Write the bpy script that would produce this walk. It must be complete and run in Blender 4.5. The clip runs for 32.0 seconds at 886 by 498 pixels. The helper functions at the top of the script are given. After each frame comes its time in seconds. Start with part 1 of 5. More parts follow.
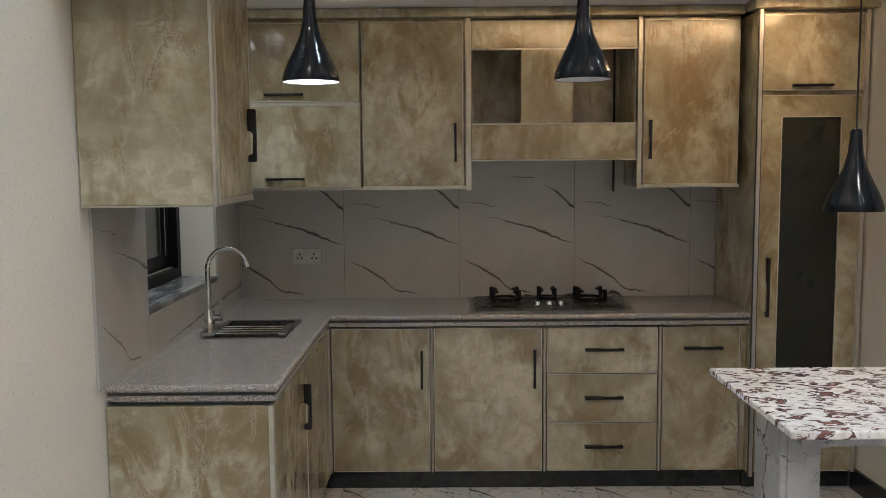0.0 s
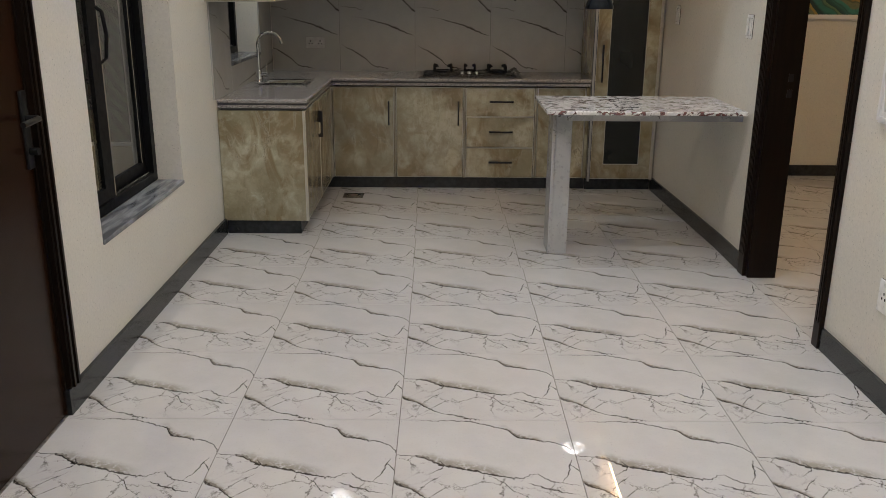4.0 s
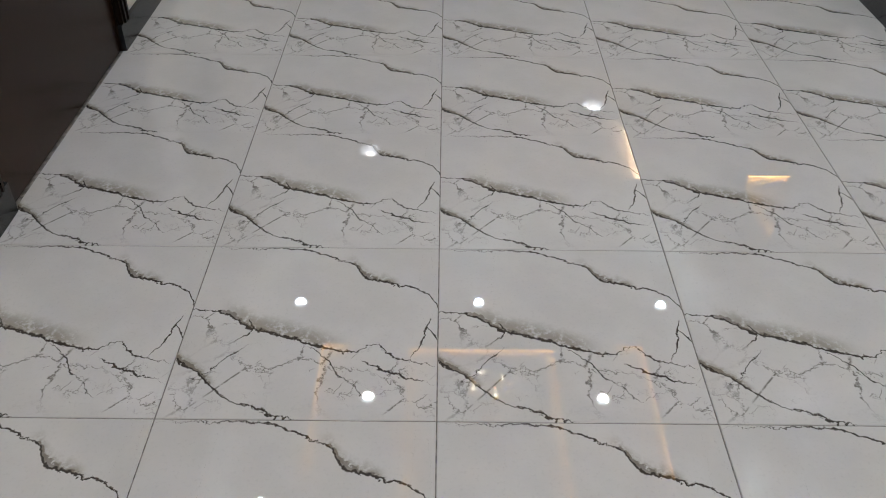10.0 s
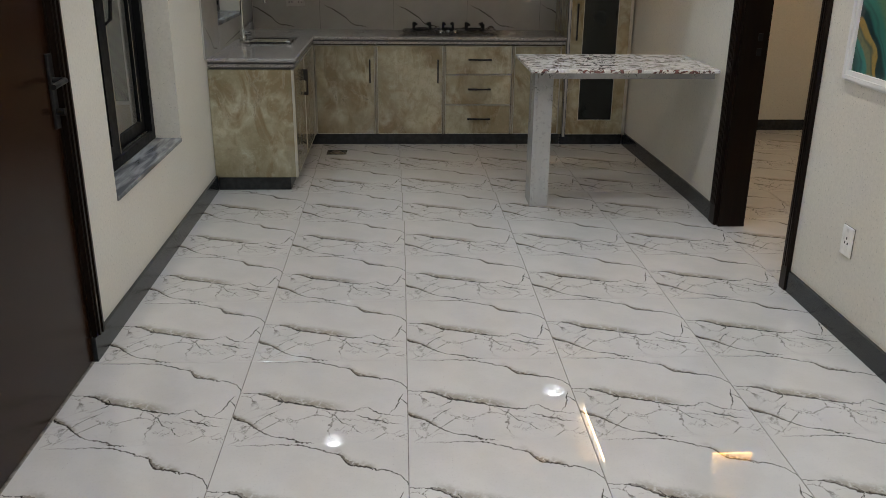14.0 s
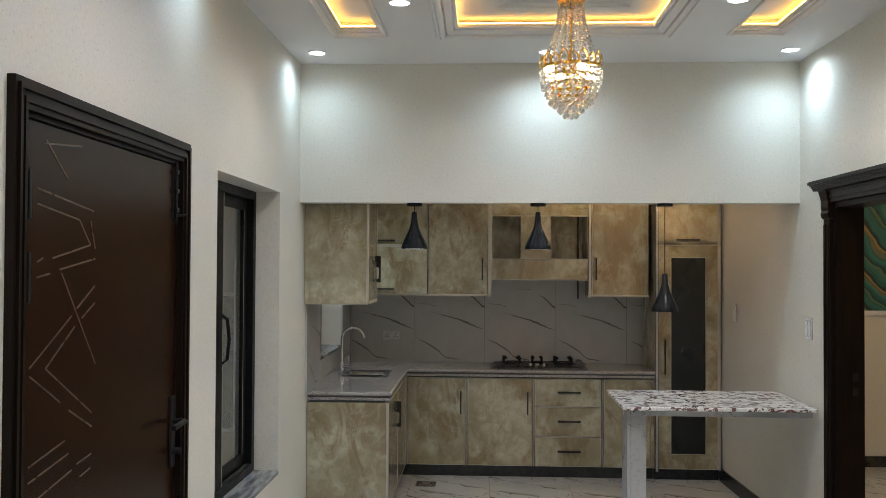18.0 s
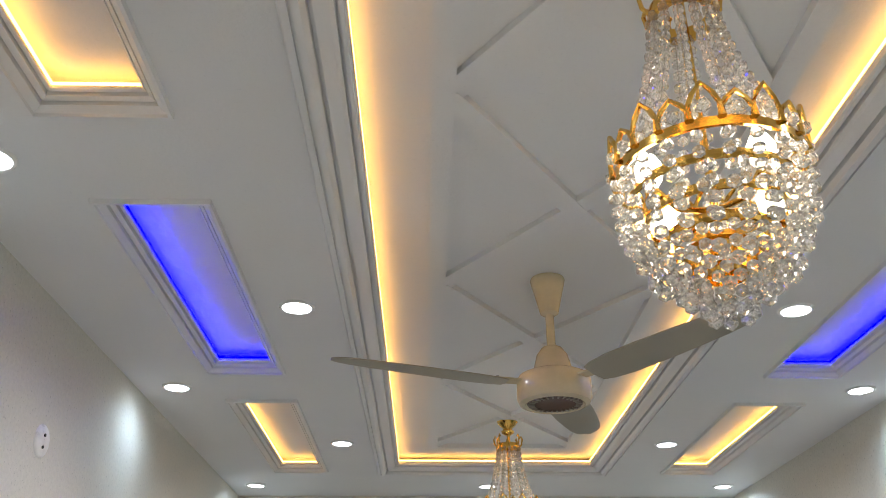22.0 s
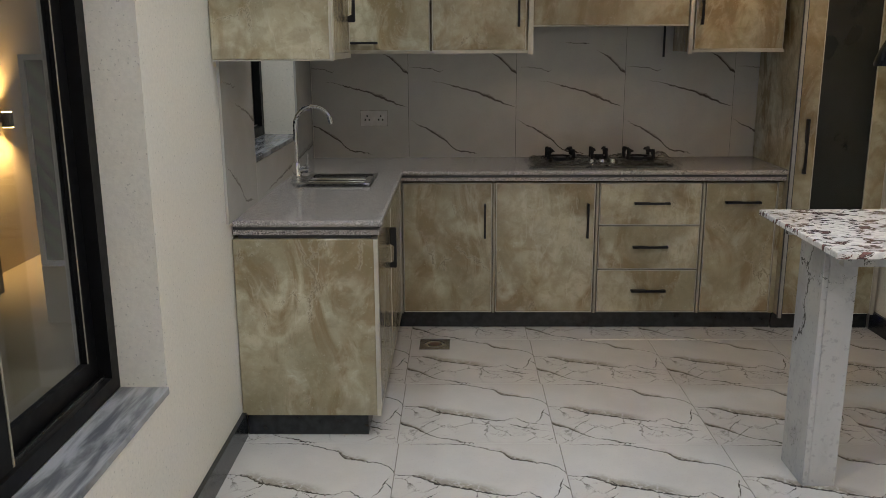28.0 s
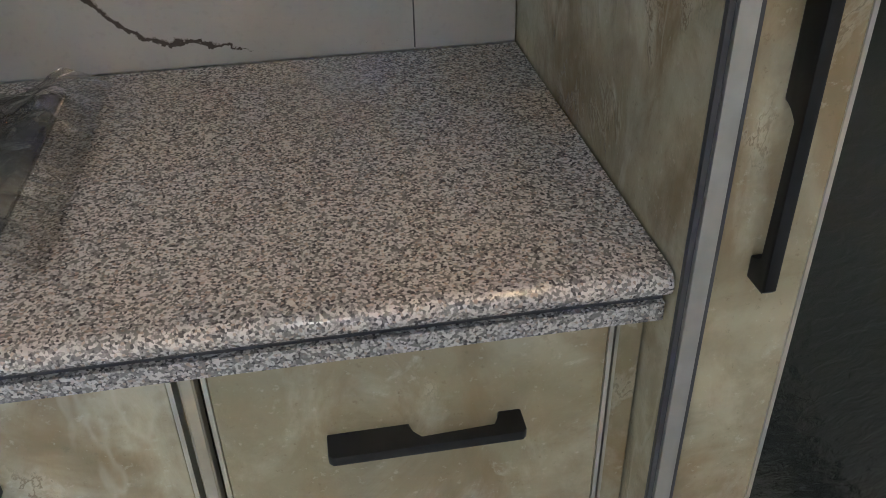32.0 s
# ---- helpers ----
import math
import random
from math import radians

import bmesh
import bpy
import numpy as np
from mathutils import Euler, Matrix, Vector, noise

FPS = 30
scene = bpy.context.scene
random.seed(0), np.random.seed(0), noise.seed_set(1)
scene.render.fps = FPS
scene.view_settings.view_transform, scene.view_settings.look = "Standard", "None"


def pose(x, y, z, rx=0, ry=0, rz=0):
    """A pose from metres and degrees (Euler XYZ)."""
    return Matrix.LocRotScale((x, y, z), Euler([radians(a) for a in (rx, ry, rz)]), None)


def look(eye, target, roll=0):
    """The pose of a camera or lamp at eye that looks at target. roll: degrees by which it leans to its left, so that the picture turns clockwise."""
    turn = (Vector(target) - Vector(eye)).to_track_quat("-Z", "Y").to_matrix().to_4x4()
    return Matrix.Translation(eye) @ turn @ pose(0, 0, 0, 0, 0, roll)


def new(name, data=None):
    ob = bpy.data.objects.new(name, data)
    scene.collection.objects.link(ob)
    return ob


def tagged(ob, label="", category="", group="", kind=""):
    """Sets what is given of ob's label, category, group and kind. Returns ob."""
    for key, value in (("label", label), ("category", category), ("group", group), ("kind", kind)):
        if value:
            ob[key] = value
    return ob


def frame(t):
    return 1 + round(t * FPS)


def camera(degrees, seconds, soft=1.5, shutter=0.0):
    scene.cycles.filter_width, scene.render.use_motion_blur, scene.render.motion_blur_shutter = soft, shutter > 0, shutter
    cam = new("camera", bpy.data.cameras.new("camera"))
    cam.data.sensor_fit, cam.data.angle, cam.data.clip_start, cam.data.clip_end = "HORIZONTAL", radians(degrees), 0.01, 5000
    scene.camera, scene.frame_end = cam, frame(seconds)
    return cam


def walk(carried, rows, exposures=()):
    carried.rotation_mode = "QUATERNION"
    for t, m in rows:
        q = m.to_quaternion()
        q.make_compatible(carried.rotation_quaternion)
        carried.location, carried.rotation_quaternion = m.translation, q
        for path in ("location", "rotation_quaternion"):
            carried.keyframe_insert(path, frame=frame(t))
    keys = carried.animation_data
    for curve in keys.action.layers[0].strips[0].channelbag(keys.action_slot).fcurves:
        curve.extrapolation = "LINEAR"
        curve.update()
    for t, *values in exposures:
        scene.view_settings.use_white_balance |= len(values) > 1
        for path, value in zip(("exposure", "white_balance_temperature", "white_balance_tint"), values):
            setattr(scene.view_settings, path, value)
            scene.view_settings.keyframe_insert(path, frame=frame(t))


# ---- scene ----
cam = camera(54.5, 32.0, 0.5)
PATH = [
    (0, (1.094, -2.407, 1.537), (1.082, -0.416, 1.344), -0.5),
    (0.5, (1.262, -2.817, 1.504), (1.284, -0.829, 1.292), -0.4),
    (1, (1.363, -3.265, 1.541), (1.39, -1.277, 1.319), -0.3),
    (1.5, (1.421, -3.635, 1.538), (1.437, -1.649, 1.306), -0.2),
    (2, (1.594, -3.99, 1.536), (1.588, -2.004, 1.299), 0.1),
    (2.5, (1.548, -4.332, 1.535), (1.521, -2.35, 1.275), 0.2),
    (3, (1.479, -4.597, 1.558), (1.434, -2.629, 1.209), 0.3),
    (3.5, (1.454, -4.842, 1.534), (1.413, -2.894, 1.083), 0.4),
    (4, (1.371, -4.986, 1.534), (1.375, -3.075, 0.942), 0.4),
    (4.5, (1.321, -5.088, 1.504), (1.348, -3.243, 0.732), 0.4),
    (6.5, (1.318, -5.085, 1.432), (1.356, -3.448, 0.284), 0.2),
    (7, (1.301, -5.092, 1.438), (1.316, -3.427, 0.329), 0.3),
    (7.5, (1.138, -5.17, 1.473), (1.095, -3.523, 0.339), 0.3),
    (8, (1.13, -5.189, 1.452), (1.039, -3.578, 0.271), 0.2),
    (8.5, (1.145, -5.206, 1.411), (1.064, -3.63, 0.183), 0.1),
    (9, (1.186, -5.182, 1.401), (1.137, -3.622, 0.15), 0.1),
    (9.5, (1.221, -5.184, 1.419), (1.201, -3.626, 0.165), 0.5),
    (10, (1.231, -5.192, 1.441), (1.232, -3.616, 0.209), 0.6),
    (10.5, (1.217, -5.197, 1.464), (1.233, -3.586, 0.279), 0.5),
    (11, (1.226, -5.199, 1.469), (1.272, -3.541, 0.351), 0.7),
    (11.5, (1.229, -5.202, 1.47), (1.285, -3.525, 0.381), 0.7),
    (12, (1.228, -5.206, 1.466), (1.271, -3.525, 0.383), 0.6),
    (12.5, (1.226, -5.207, 1.478), (1.253, -3.505, 0.429), 0.7),
    (13, (1.225, -5.202, 1.499), (1.27, -3.47, 0.499), 0.6),
    (13.5, (1.22, -5.203, 1.533), (1.292, -3.402, 0.668), 0.6),
    (14, (1.206, -5.21, 1.583), (1.301, -3.333, 0.897), 0.6),
    (14.5, (1.201, -5.23, 1.618), (1.285, -3.299, 1.105), 0.6),
    (15, (1.192, -5.238, 1.63), (1.256, -3.277, 1.241), 0.5),
    (15.5, (1.179, -5.234, 1.646), (1.2, -3.26, 1.327), 0.6),
    (17.5, (1.158, -5.277, 1.675), (1.098, -3.278, 1.685), 0.3),
    (18, (1.144, -5.287, 1.679), (1.049, -3.29, 1.715), 0.3),
    (18.5, (1.124, -5.31, 1.712), (0.9757, -3.324, 1.883), 0.2),
    (19, (1.114, -5.315, 1.738), (0.9781, -3.34, 2.014), 0.2),
    (19.5, (1.112, -5.326, 1.766), (0.9911, -3.372, 2.172), 0.1),
    (20, (1.114, -5.335, 1.779), (0.9941, -3.411, 2.308), 0.1),
    (20.5, (1.121, -5.345, 1.798), (1.079, -3.458, 2.457), 0.0),
    (21, (1.14, -5.345, 1.809), (1.158, -3.476, 2.52), 0.0),
    (21.5, (1.145, -5.372, 1.828), (1.181, -3.55, 2.653), -0.0),
    (22, (1.152, -5.394, 1.837), (1.186, -3.618, 2.757), -0.1),
    (22.5, (1.152, -5.395, 1.839), (1.18, -3.631, 2.782), -0.2),
    (23, (1.162, -5.371, 1.837), (1.189, -3.597, 2.759), -0.2),
    (23.5, (1.181, -5.314, 1.817), (1.225, -3.476, 2.605), -0.2),
    (24, (1.206, -5.236, 1.776), (1.239, -3.327, 2.372), -0.1),
    (24.5, (1.134, -5.027, 1.658), (1.132, -3.063, 2.039), -0.1),
    (25, (1.069, -4.722, 1.576), (0.961, -2.733, 1.75), -0.2),
    (25.5, (1.11, -4.342, 1.562), (0.831, -2.362, 1.593), -0.1),
    (27.5, (0.829, -3.279, 1.49), (0.68, -1.317, 1.128), -0.3),
    (28, (0.832, -2.797, 1.476), (0.795, -0.852, 1.011), -0.3),
    (28.5, (0.964, -2.259, 1.38), (1.014, -0.334, 0.839), -0.2),
    (29, (1.04, -1.736, 1.387), (1.168, 0.164, 0.778), -0.2),
    (29.5, (1.17, -1.246, 1.406), (1.365, 0.631, 0.743), -0.3),
    (30, (1.378, -0.696, 1.413), (1.614, 1.157, 0.699), -0.3),
    (30.5, (1.535, -0.18, 1.403), (1.848, 1.635, 0.623), -0.3),
    (31, (1.778, 0.302, 1.313), (2.165, 2.064, 0.449), -0.3),
    (31.5, (1.993, 0.711, 1.319), (2.327, 2.430, 0.354), -1.1),
    (32, (2.212, 0.992, 1.254), (2.473, 2.635, 0.144), -1.35),
]
EXPOSURES = [(0, 0.46, 6800, 13), (2, 0.48, 7350, 15), (3, 0.30, 7500, 16), (4.5, 0.07, 6900, 13), (6.5, -0.2, 6700, 12), (10, -0.25, 6600, 11), (12.5, -0.15, 6550, 10), (14.5, 0.07, 6800, 10), (16.5, 0.18, 6700, 9), (18.5, 0.23, 6620, 10),
             (20, 0.22, 6550, 12), (23, 0.03, 6450, 12), (24, 0.04, 6550, 13), (25, -0.2, 5650, 0), (27.5, 0.33, 6700, 11), (28, 0.36, 6830, 12), (29, 0.22, 6450, 8), (30, 0.34, 6300, 9), (31, 0.82, 5750, 7), (32, 1.28, 5700, 7)]
walk(cam, [(t, look(eye, target, roll)) for t, eye, target, roll in PATH], EXPOSURES)

# ---- world and lights ----
world = bpy.data.worlds.new("world")
scene.world = world
world.use_nodes = True
wbg = next(n for n in world.node_tree.nodes if n.type == "BACKGROUND")
wbg.inputs[0].default_value = (0.35, 0.45, 0.7, 1)
wbg.inputs[1].default_value = 0.03

H = 2.92          # main ceiling
HT = 3.05         # raised tray of the ceiling
SOFFIT = 2.06     # underside of the beam before the kitchen
KH = 2.26         # kitchen ceiling
XR = 3.05         # wall with the doorway
YB = -5.8         # wall behind
YK = 2.07         # kitchen back wall
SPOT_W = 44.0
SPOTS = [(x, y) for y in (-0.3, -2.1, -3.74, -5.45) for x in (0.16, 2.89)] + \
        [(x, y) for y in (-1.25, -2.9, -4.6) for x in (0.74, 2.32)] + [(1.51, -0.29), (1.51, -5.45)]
KSPOTS = [(0.19, 1.05)]
KX, KY = (0.62, 2.79), (0.49, 1.34)     # lit tray of the kitchen ceiling


def lamp(name, kind, place, watts, colour, turn=(0, 0, 0), **more):
    data = bpy.data.lights.new(name, kind)
    data.energy, data.color = watts, colour
    for key, value in more.items():
        if key == "radius":
            data.shadow_soft_size = value
        elif key == "cone":
            data.spot_size = radians(value)
        elif key == "blend":
            data.spot_blend = value
        elif key == "size":
            data.shape, data.size, data.size_y = "RECTANGLE", value[0], value[1]
    ob = new(name, data)
    ob.matrix_world = pose(*place, *turn)
    return ob


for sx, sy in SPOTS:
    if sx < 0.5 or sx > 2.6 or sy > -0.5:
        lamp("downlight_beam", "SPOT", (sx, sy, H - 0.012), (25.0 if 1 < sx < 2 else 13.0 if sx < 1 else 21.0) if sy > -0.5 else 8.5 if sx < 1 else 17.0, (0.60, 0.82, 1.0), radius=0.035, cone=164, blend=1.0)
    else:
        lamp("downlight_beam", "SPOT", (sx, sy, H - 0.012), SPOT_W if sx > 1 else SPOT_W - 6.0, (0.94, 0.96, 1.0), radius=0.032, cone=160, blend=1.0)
for sx, sy in KSPOTS:
    lamp("kitchen_downlight_beam", "SPOT", (sx, sy, KH - 0.012), 16.0, (0.80, 0.91, 1.0), radius=0.03, cone=160, blend=1.0)
# unseen area lamp with no fitting, added to brighten the next room
lamp("next_room_fill", "AREA", (4.6, 0.2, 2.6), 9.0, (1.0, 0.93, 0.82), size=(0.6, 0.6))

# ---- materials ----


class Nodes:
    def __init__(self, name):
        self.mat = bpy.data.materials.new(name)
        self.mat.use_nodes = True
        self.t = self.mat.node_tree
        self.bsdf = next(n for n in self.t.nodes if n.type == "BSDF_PRINCIPLED")

    def n(self, kind, **sets):
        node = self.t.nodes.new("ShaderNode" + kind)
        for key, value in sets.items():
            if key == "operation":
                node.operation = value
            elif key == "blend":
                node.blend_type = value
            elif key == "data":
                node.data_type = value
            elif key == "feature":
                node.feature = value
            elif key == "interp":
                node.interpolation_type = value
        return node

    def put(self, socket, value):
        if hasattr(value, "links") or hasattr(value, "is_linked"):
            self.t.links.new(value, socket)
        elif isinstance(value, tuple) and len(value) == 3 and socket.type == "RGBA":
            socket.default_value = (*value, 1)
        else:
            socket.default_value = value

    def math(self, op, a, b=0.0, c=0.0, clamp=False):
        node = self.n("Math", operation=op)
        node.use_clamp = clamp
        for s, v in zip(node.inputs, (a, b, c)):
            self.put(s, v)
        return node.outputs[0]

    def mix(self, fac, a, b, blend="MIX"):
        node = self.n("Mix", data="RGBA", blend=blend)
        self.put(node.inputs[0], fac)
        self.put(node.inputs[6], a)
        self.put(node.inputs[7], b)
        return node.outputs[2]

    def coord(self, which="Object", scale=(1, 1, 1), turn=(0, 0, 0), shift=None):
        c = self.n("TexCoord").outputs[which]
        m = self.n("Mapping")
        self.t.links.new(c, m.inputs[0])
        m.inputs["Scale"].default_value = scale
        m.inputs["Rotation"].default_value = [radians(a) for a in turn]
        if shift is not None:
            self.t.links.new(shift, m.inputs["Location"])
        return m.outputs[0]

    def world(self, scale=(1, 1, 1), turn=(0, 0, 0)):
        c = self.n("NewGeometry").outputs["Position"]
        m = self.n("Mapping")
        self.t.links.new(c, m.inputs[0])
        m.inputs["Scale"].default_value = scale
        m.inputs["Rotation"].default_value = [radians(a) for a in turn]
        return m.outputs[0]

    def noise(self, vec, scale, detail=3.0, rough=0.5, twist=0.0):
        node = self.n("TexNoise")
        self.t.links.new(vec, node.inputs["Vector"])
        node.inputs["Scale"].default_value = scale
        node.inputs["Detail"].default_value = detail
        node.inputs["Roughness"].default_value = rough
        node.inputs["Distortion"].default_value = twist
        return node.outputs["Fac"]

    def voronoi(self, vec, scale, feature="F1"):
        node = self.n("TexVoronoi", feature=feature)
        self.t.links.new(vec, node.inputs["Vector"])
        node.inputs["Scale"].default_value = scale
        return node.outputs

    def range(self, v, a, b, c=0.0, d=1.0, smooth=True):
        node = self.n("MapRange", interp="SMOOTHSTEP" if smooth else "LINEAR")
        self.put(node.inputs[0], v)
        for i, w in enumerate((a, b, c, d)):
            self.put(node.inputs[i + 1], w)
        return node.outputs[0]

    def curve(self, v, points):
        node = self.n("FloatCurve")
        c = node.mapping.curves[0]
        c.points[0].location = points[0]
        c.points[-1].location = points[-1]
        for p in points[1:-1]:
            c.points.new(*p)
        node.mapping.update()
        self.put(node.inputs["Value"], v)
        return node.outputs[0]

    def bump(self, height, strength=0.2, distance=0.01):
        node = self.n("Bump")
        node.inputs["Strength"].default_value = strength
        node.inputs["Distance"].default_value = distance
        self.t.links.new(height, node.inputs["Height"])
        self.t.links.new(node.outputs[0], self.bsdf.inputs["Normal"])

    def set(self, colour=None, rough=None, metal=None, **more):
        for key, v in (("Base Color", colour), ("Roughness", rough), ("Metallic", metal)):
            if v is not None:
                self.put(self.bsdf.inputs[key], v)
        for key, v in more.items():
            self.put(self.bsdf.inputs[key.replace("_", " ")], v)
        return self.mat


def paint(name, colour, rough=0.75, speck=0.45):
    k = Nodes(name)
    p = k.world()
    big = k.noise(p, 1.3, 2)
    fine = k.noise(p, 75, 4, 0.65)
    dots = k.noise(p, 115, 1)
    c = k.mix(k.range(big, 0.3, 0.7), tuple(v * 0.95 for v in colour), colour)
    c = k.mix(k.range(fine, 0.35, 0.65, 0, speck * 0.25), c, tuple(v * 0.6 for v in colour))
    c = k.mix(k.range(dots, 0.66, 0.76, 0, speck), c, tuple(v * 0.55 for v in colour))
    k.bump(fine, 0.3, 0.003)
    return k.set(c, rough)


def plain(name, colour, rough=0.5, metal=0.0, vary=0.08, scale=30, **more):
    k = Nodes(name)
    p = k.coord()
    f = k.noise(p, scale, 4)
    c = k.mix(k.range(f, 0.3, 0.7), tuple(max(v * (1 - vary), 0) for v in colour), tuple(min(v * (1 + vary), 1) for v in colour))
    k.put(k.bsdf.inputs["Roughness"], k.range(f, 0.2, 0.8, rough * 0.85, min(rough * 1.15, 1)))
    return k.set(c, None, metal, **more)


def glow(name, colour, strength):
    k = Nodes(name)
    k.set(tuple(colour), 0.5, 0.0)
    k.put(k.bsdf.inputs["Emission Color"], tuple(colour))
    k.put(k.bsdf.inputs["Emission Strength"], strength)
    return k.mat


def vein(k, u, v, line, width, wobble, amount, scale):
    """One vein along the curve v = line(u), with a width that changes along it: its body, its distance and its thin dark core."""
    g = k.curve(u, line)
    w = k.math("MAXIMUM", k.math("MULTIPLY", k.curve(u, width), scale), 0.00005)
    off = k.math("ADD", k.math("SUBTRACT", v, g), k.math("MULTIPLY", k.math("SUBTRACT", wobble, 0.5), amount))
    d = k.math("ABSOLUTE", off)
    m = k.math("SUBTRACT", 1.0, k.math("DIVIDE", d, w), clamp=True)
    shifted = k.math("ABSOLUTE", k.math("SUBTRACT", off, k.math("MULTIPLY", w, 0.35)))
    core = k.math("SUBTRACT", 1.0, k.math("DIVIDE", shifted, k.math("MINIMUM", k.math("MULTIPLY", w, 0.8), 0.0075)), clamp=True)
    return m, off, core


FLOOR_VEINS = [
    ([(0, .42), (.1, .43), (.16, .45), (.25, .52), (.4, .57), (.6, .64), (.68, .655), (.72, .63), (.76, .605), (.81, .66), (.92, .71), (1, .72)],
     [(0, .06), (.1, .12), (.16, .34), (.26, .28), (.42, .15), (.6, .13), (.68, .1), (.76, .05), (.82, .11), (.92, .05), (1, 0)]),
    ([(0, .70), (.06, .745), (.12, .79), (.18, .86), (.26, .92), (.36, .945), (.43, .99), (.5, 1), (1, 1)],
     [(0, .3), (.05, .36), (.12, .26), (.18, .12), (.3, .08), (.38, .12), (.45, .07), (.52, 0), (1, 0)]),
    ([(0, .02), (.3, .01), (.42, .02), (.52, .055), (.57, .09), (.63, .11), (.68, .18), (.79, .24), (.93, .29), (1, .38)],
     [(0, 0), (.3, .06), (.42, .1), (.55, .1), (.6, .05), (.64, .28), (.69, .42), (.75, .22), (.9, .1), (1, .1)]),
    ([(0, .62), (.2, .62), (.5, .63), (.57, .69), (.63, .78), (.68, .82), (.75, .9), (1, .9)],
     [(0, 0), (.49, 0), (.53, .07), (.62, .1), (.66, .03), (.7, .06), (.76, 0), (1, 0)]),
    ([(0, .86), (.14, .76), (.22, .66), (.3, .6), (.6, .66), (.73, .715), (.82, .76), (.94, .81), (1, .84)],
     [(0, 0), (.1, .02), (.15, .06), (.23, .05), (.27, 0), (.7, 0), (.76, .13), (.86, .13), (.93, .04), (1, 0)]),
]
FLOOR_CROSS = [
    ([(0, .97), (.46, .972), (.52, .955), (.6, .94), (.68, .905), (1, .9)], [(0, 0), (.45, 0), (.49, .09), (.6, .08), (.68, .03), (.71, 0), (1, 0)]),
    ([(0, .94), (.5, .955), (.535, .975), (.58, 1), (1, 1)], [(0, 0), (.49, 0), (.52, .06), (.57, .1), (.6, 0), (1, 0)]),
    ([(0, .25), (.49, .245), (.53, .262), (.56, .25), (.6, .21), (1, .2)], [(0, 0), (.47, 0), (.5, .09), (.56, .08), (.6, .02), (.63, 0), (1, 0)]),
]
SPLASH_VEINS = [
    ([(0, .37), (.2, .40), (.38, .435), (.55, .47), (.75, .525), (.9, .58), (1, .61)],
     [(0, 0), (.3, .02), (.42, .07), (.6, .13), (.75, .26), (.86, .14), (.97, .03), (1, 0)]),
    ([(0, .70), (.1, .745), (.2, .785), (.27, .82), (.35, .87), (.42, .93), (.57, .96), (.7, .98), (1, .98)],
     [(0, 0), (.06, .03), (.14, .1), (.27, .28), (.34, .14), (.44, .1), (.56, .1), (.66, 0), (1, 0)]),
    ([(0, .30), (.2, .31), (.3, .33), (.6, .14), (.79, .2), (.9, .27), (.97, .325), (1, .34)],
     [(0, 0), (.16, .04), (.28, .05), (.34, 0), (.72, 0), (.8, .07), (.92, .26), (1, .08)]),
    ([(0, .1), (.5, .12), (.63, .125), (1, .14)], [(0, 0), (.44, 0), (.52, .05), (.62, .06), (.68, 0), (1, 0)]),
]


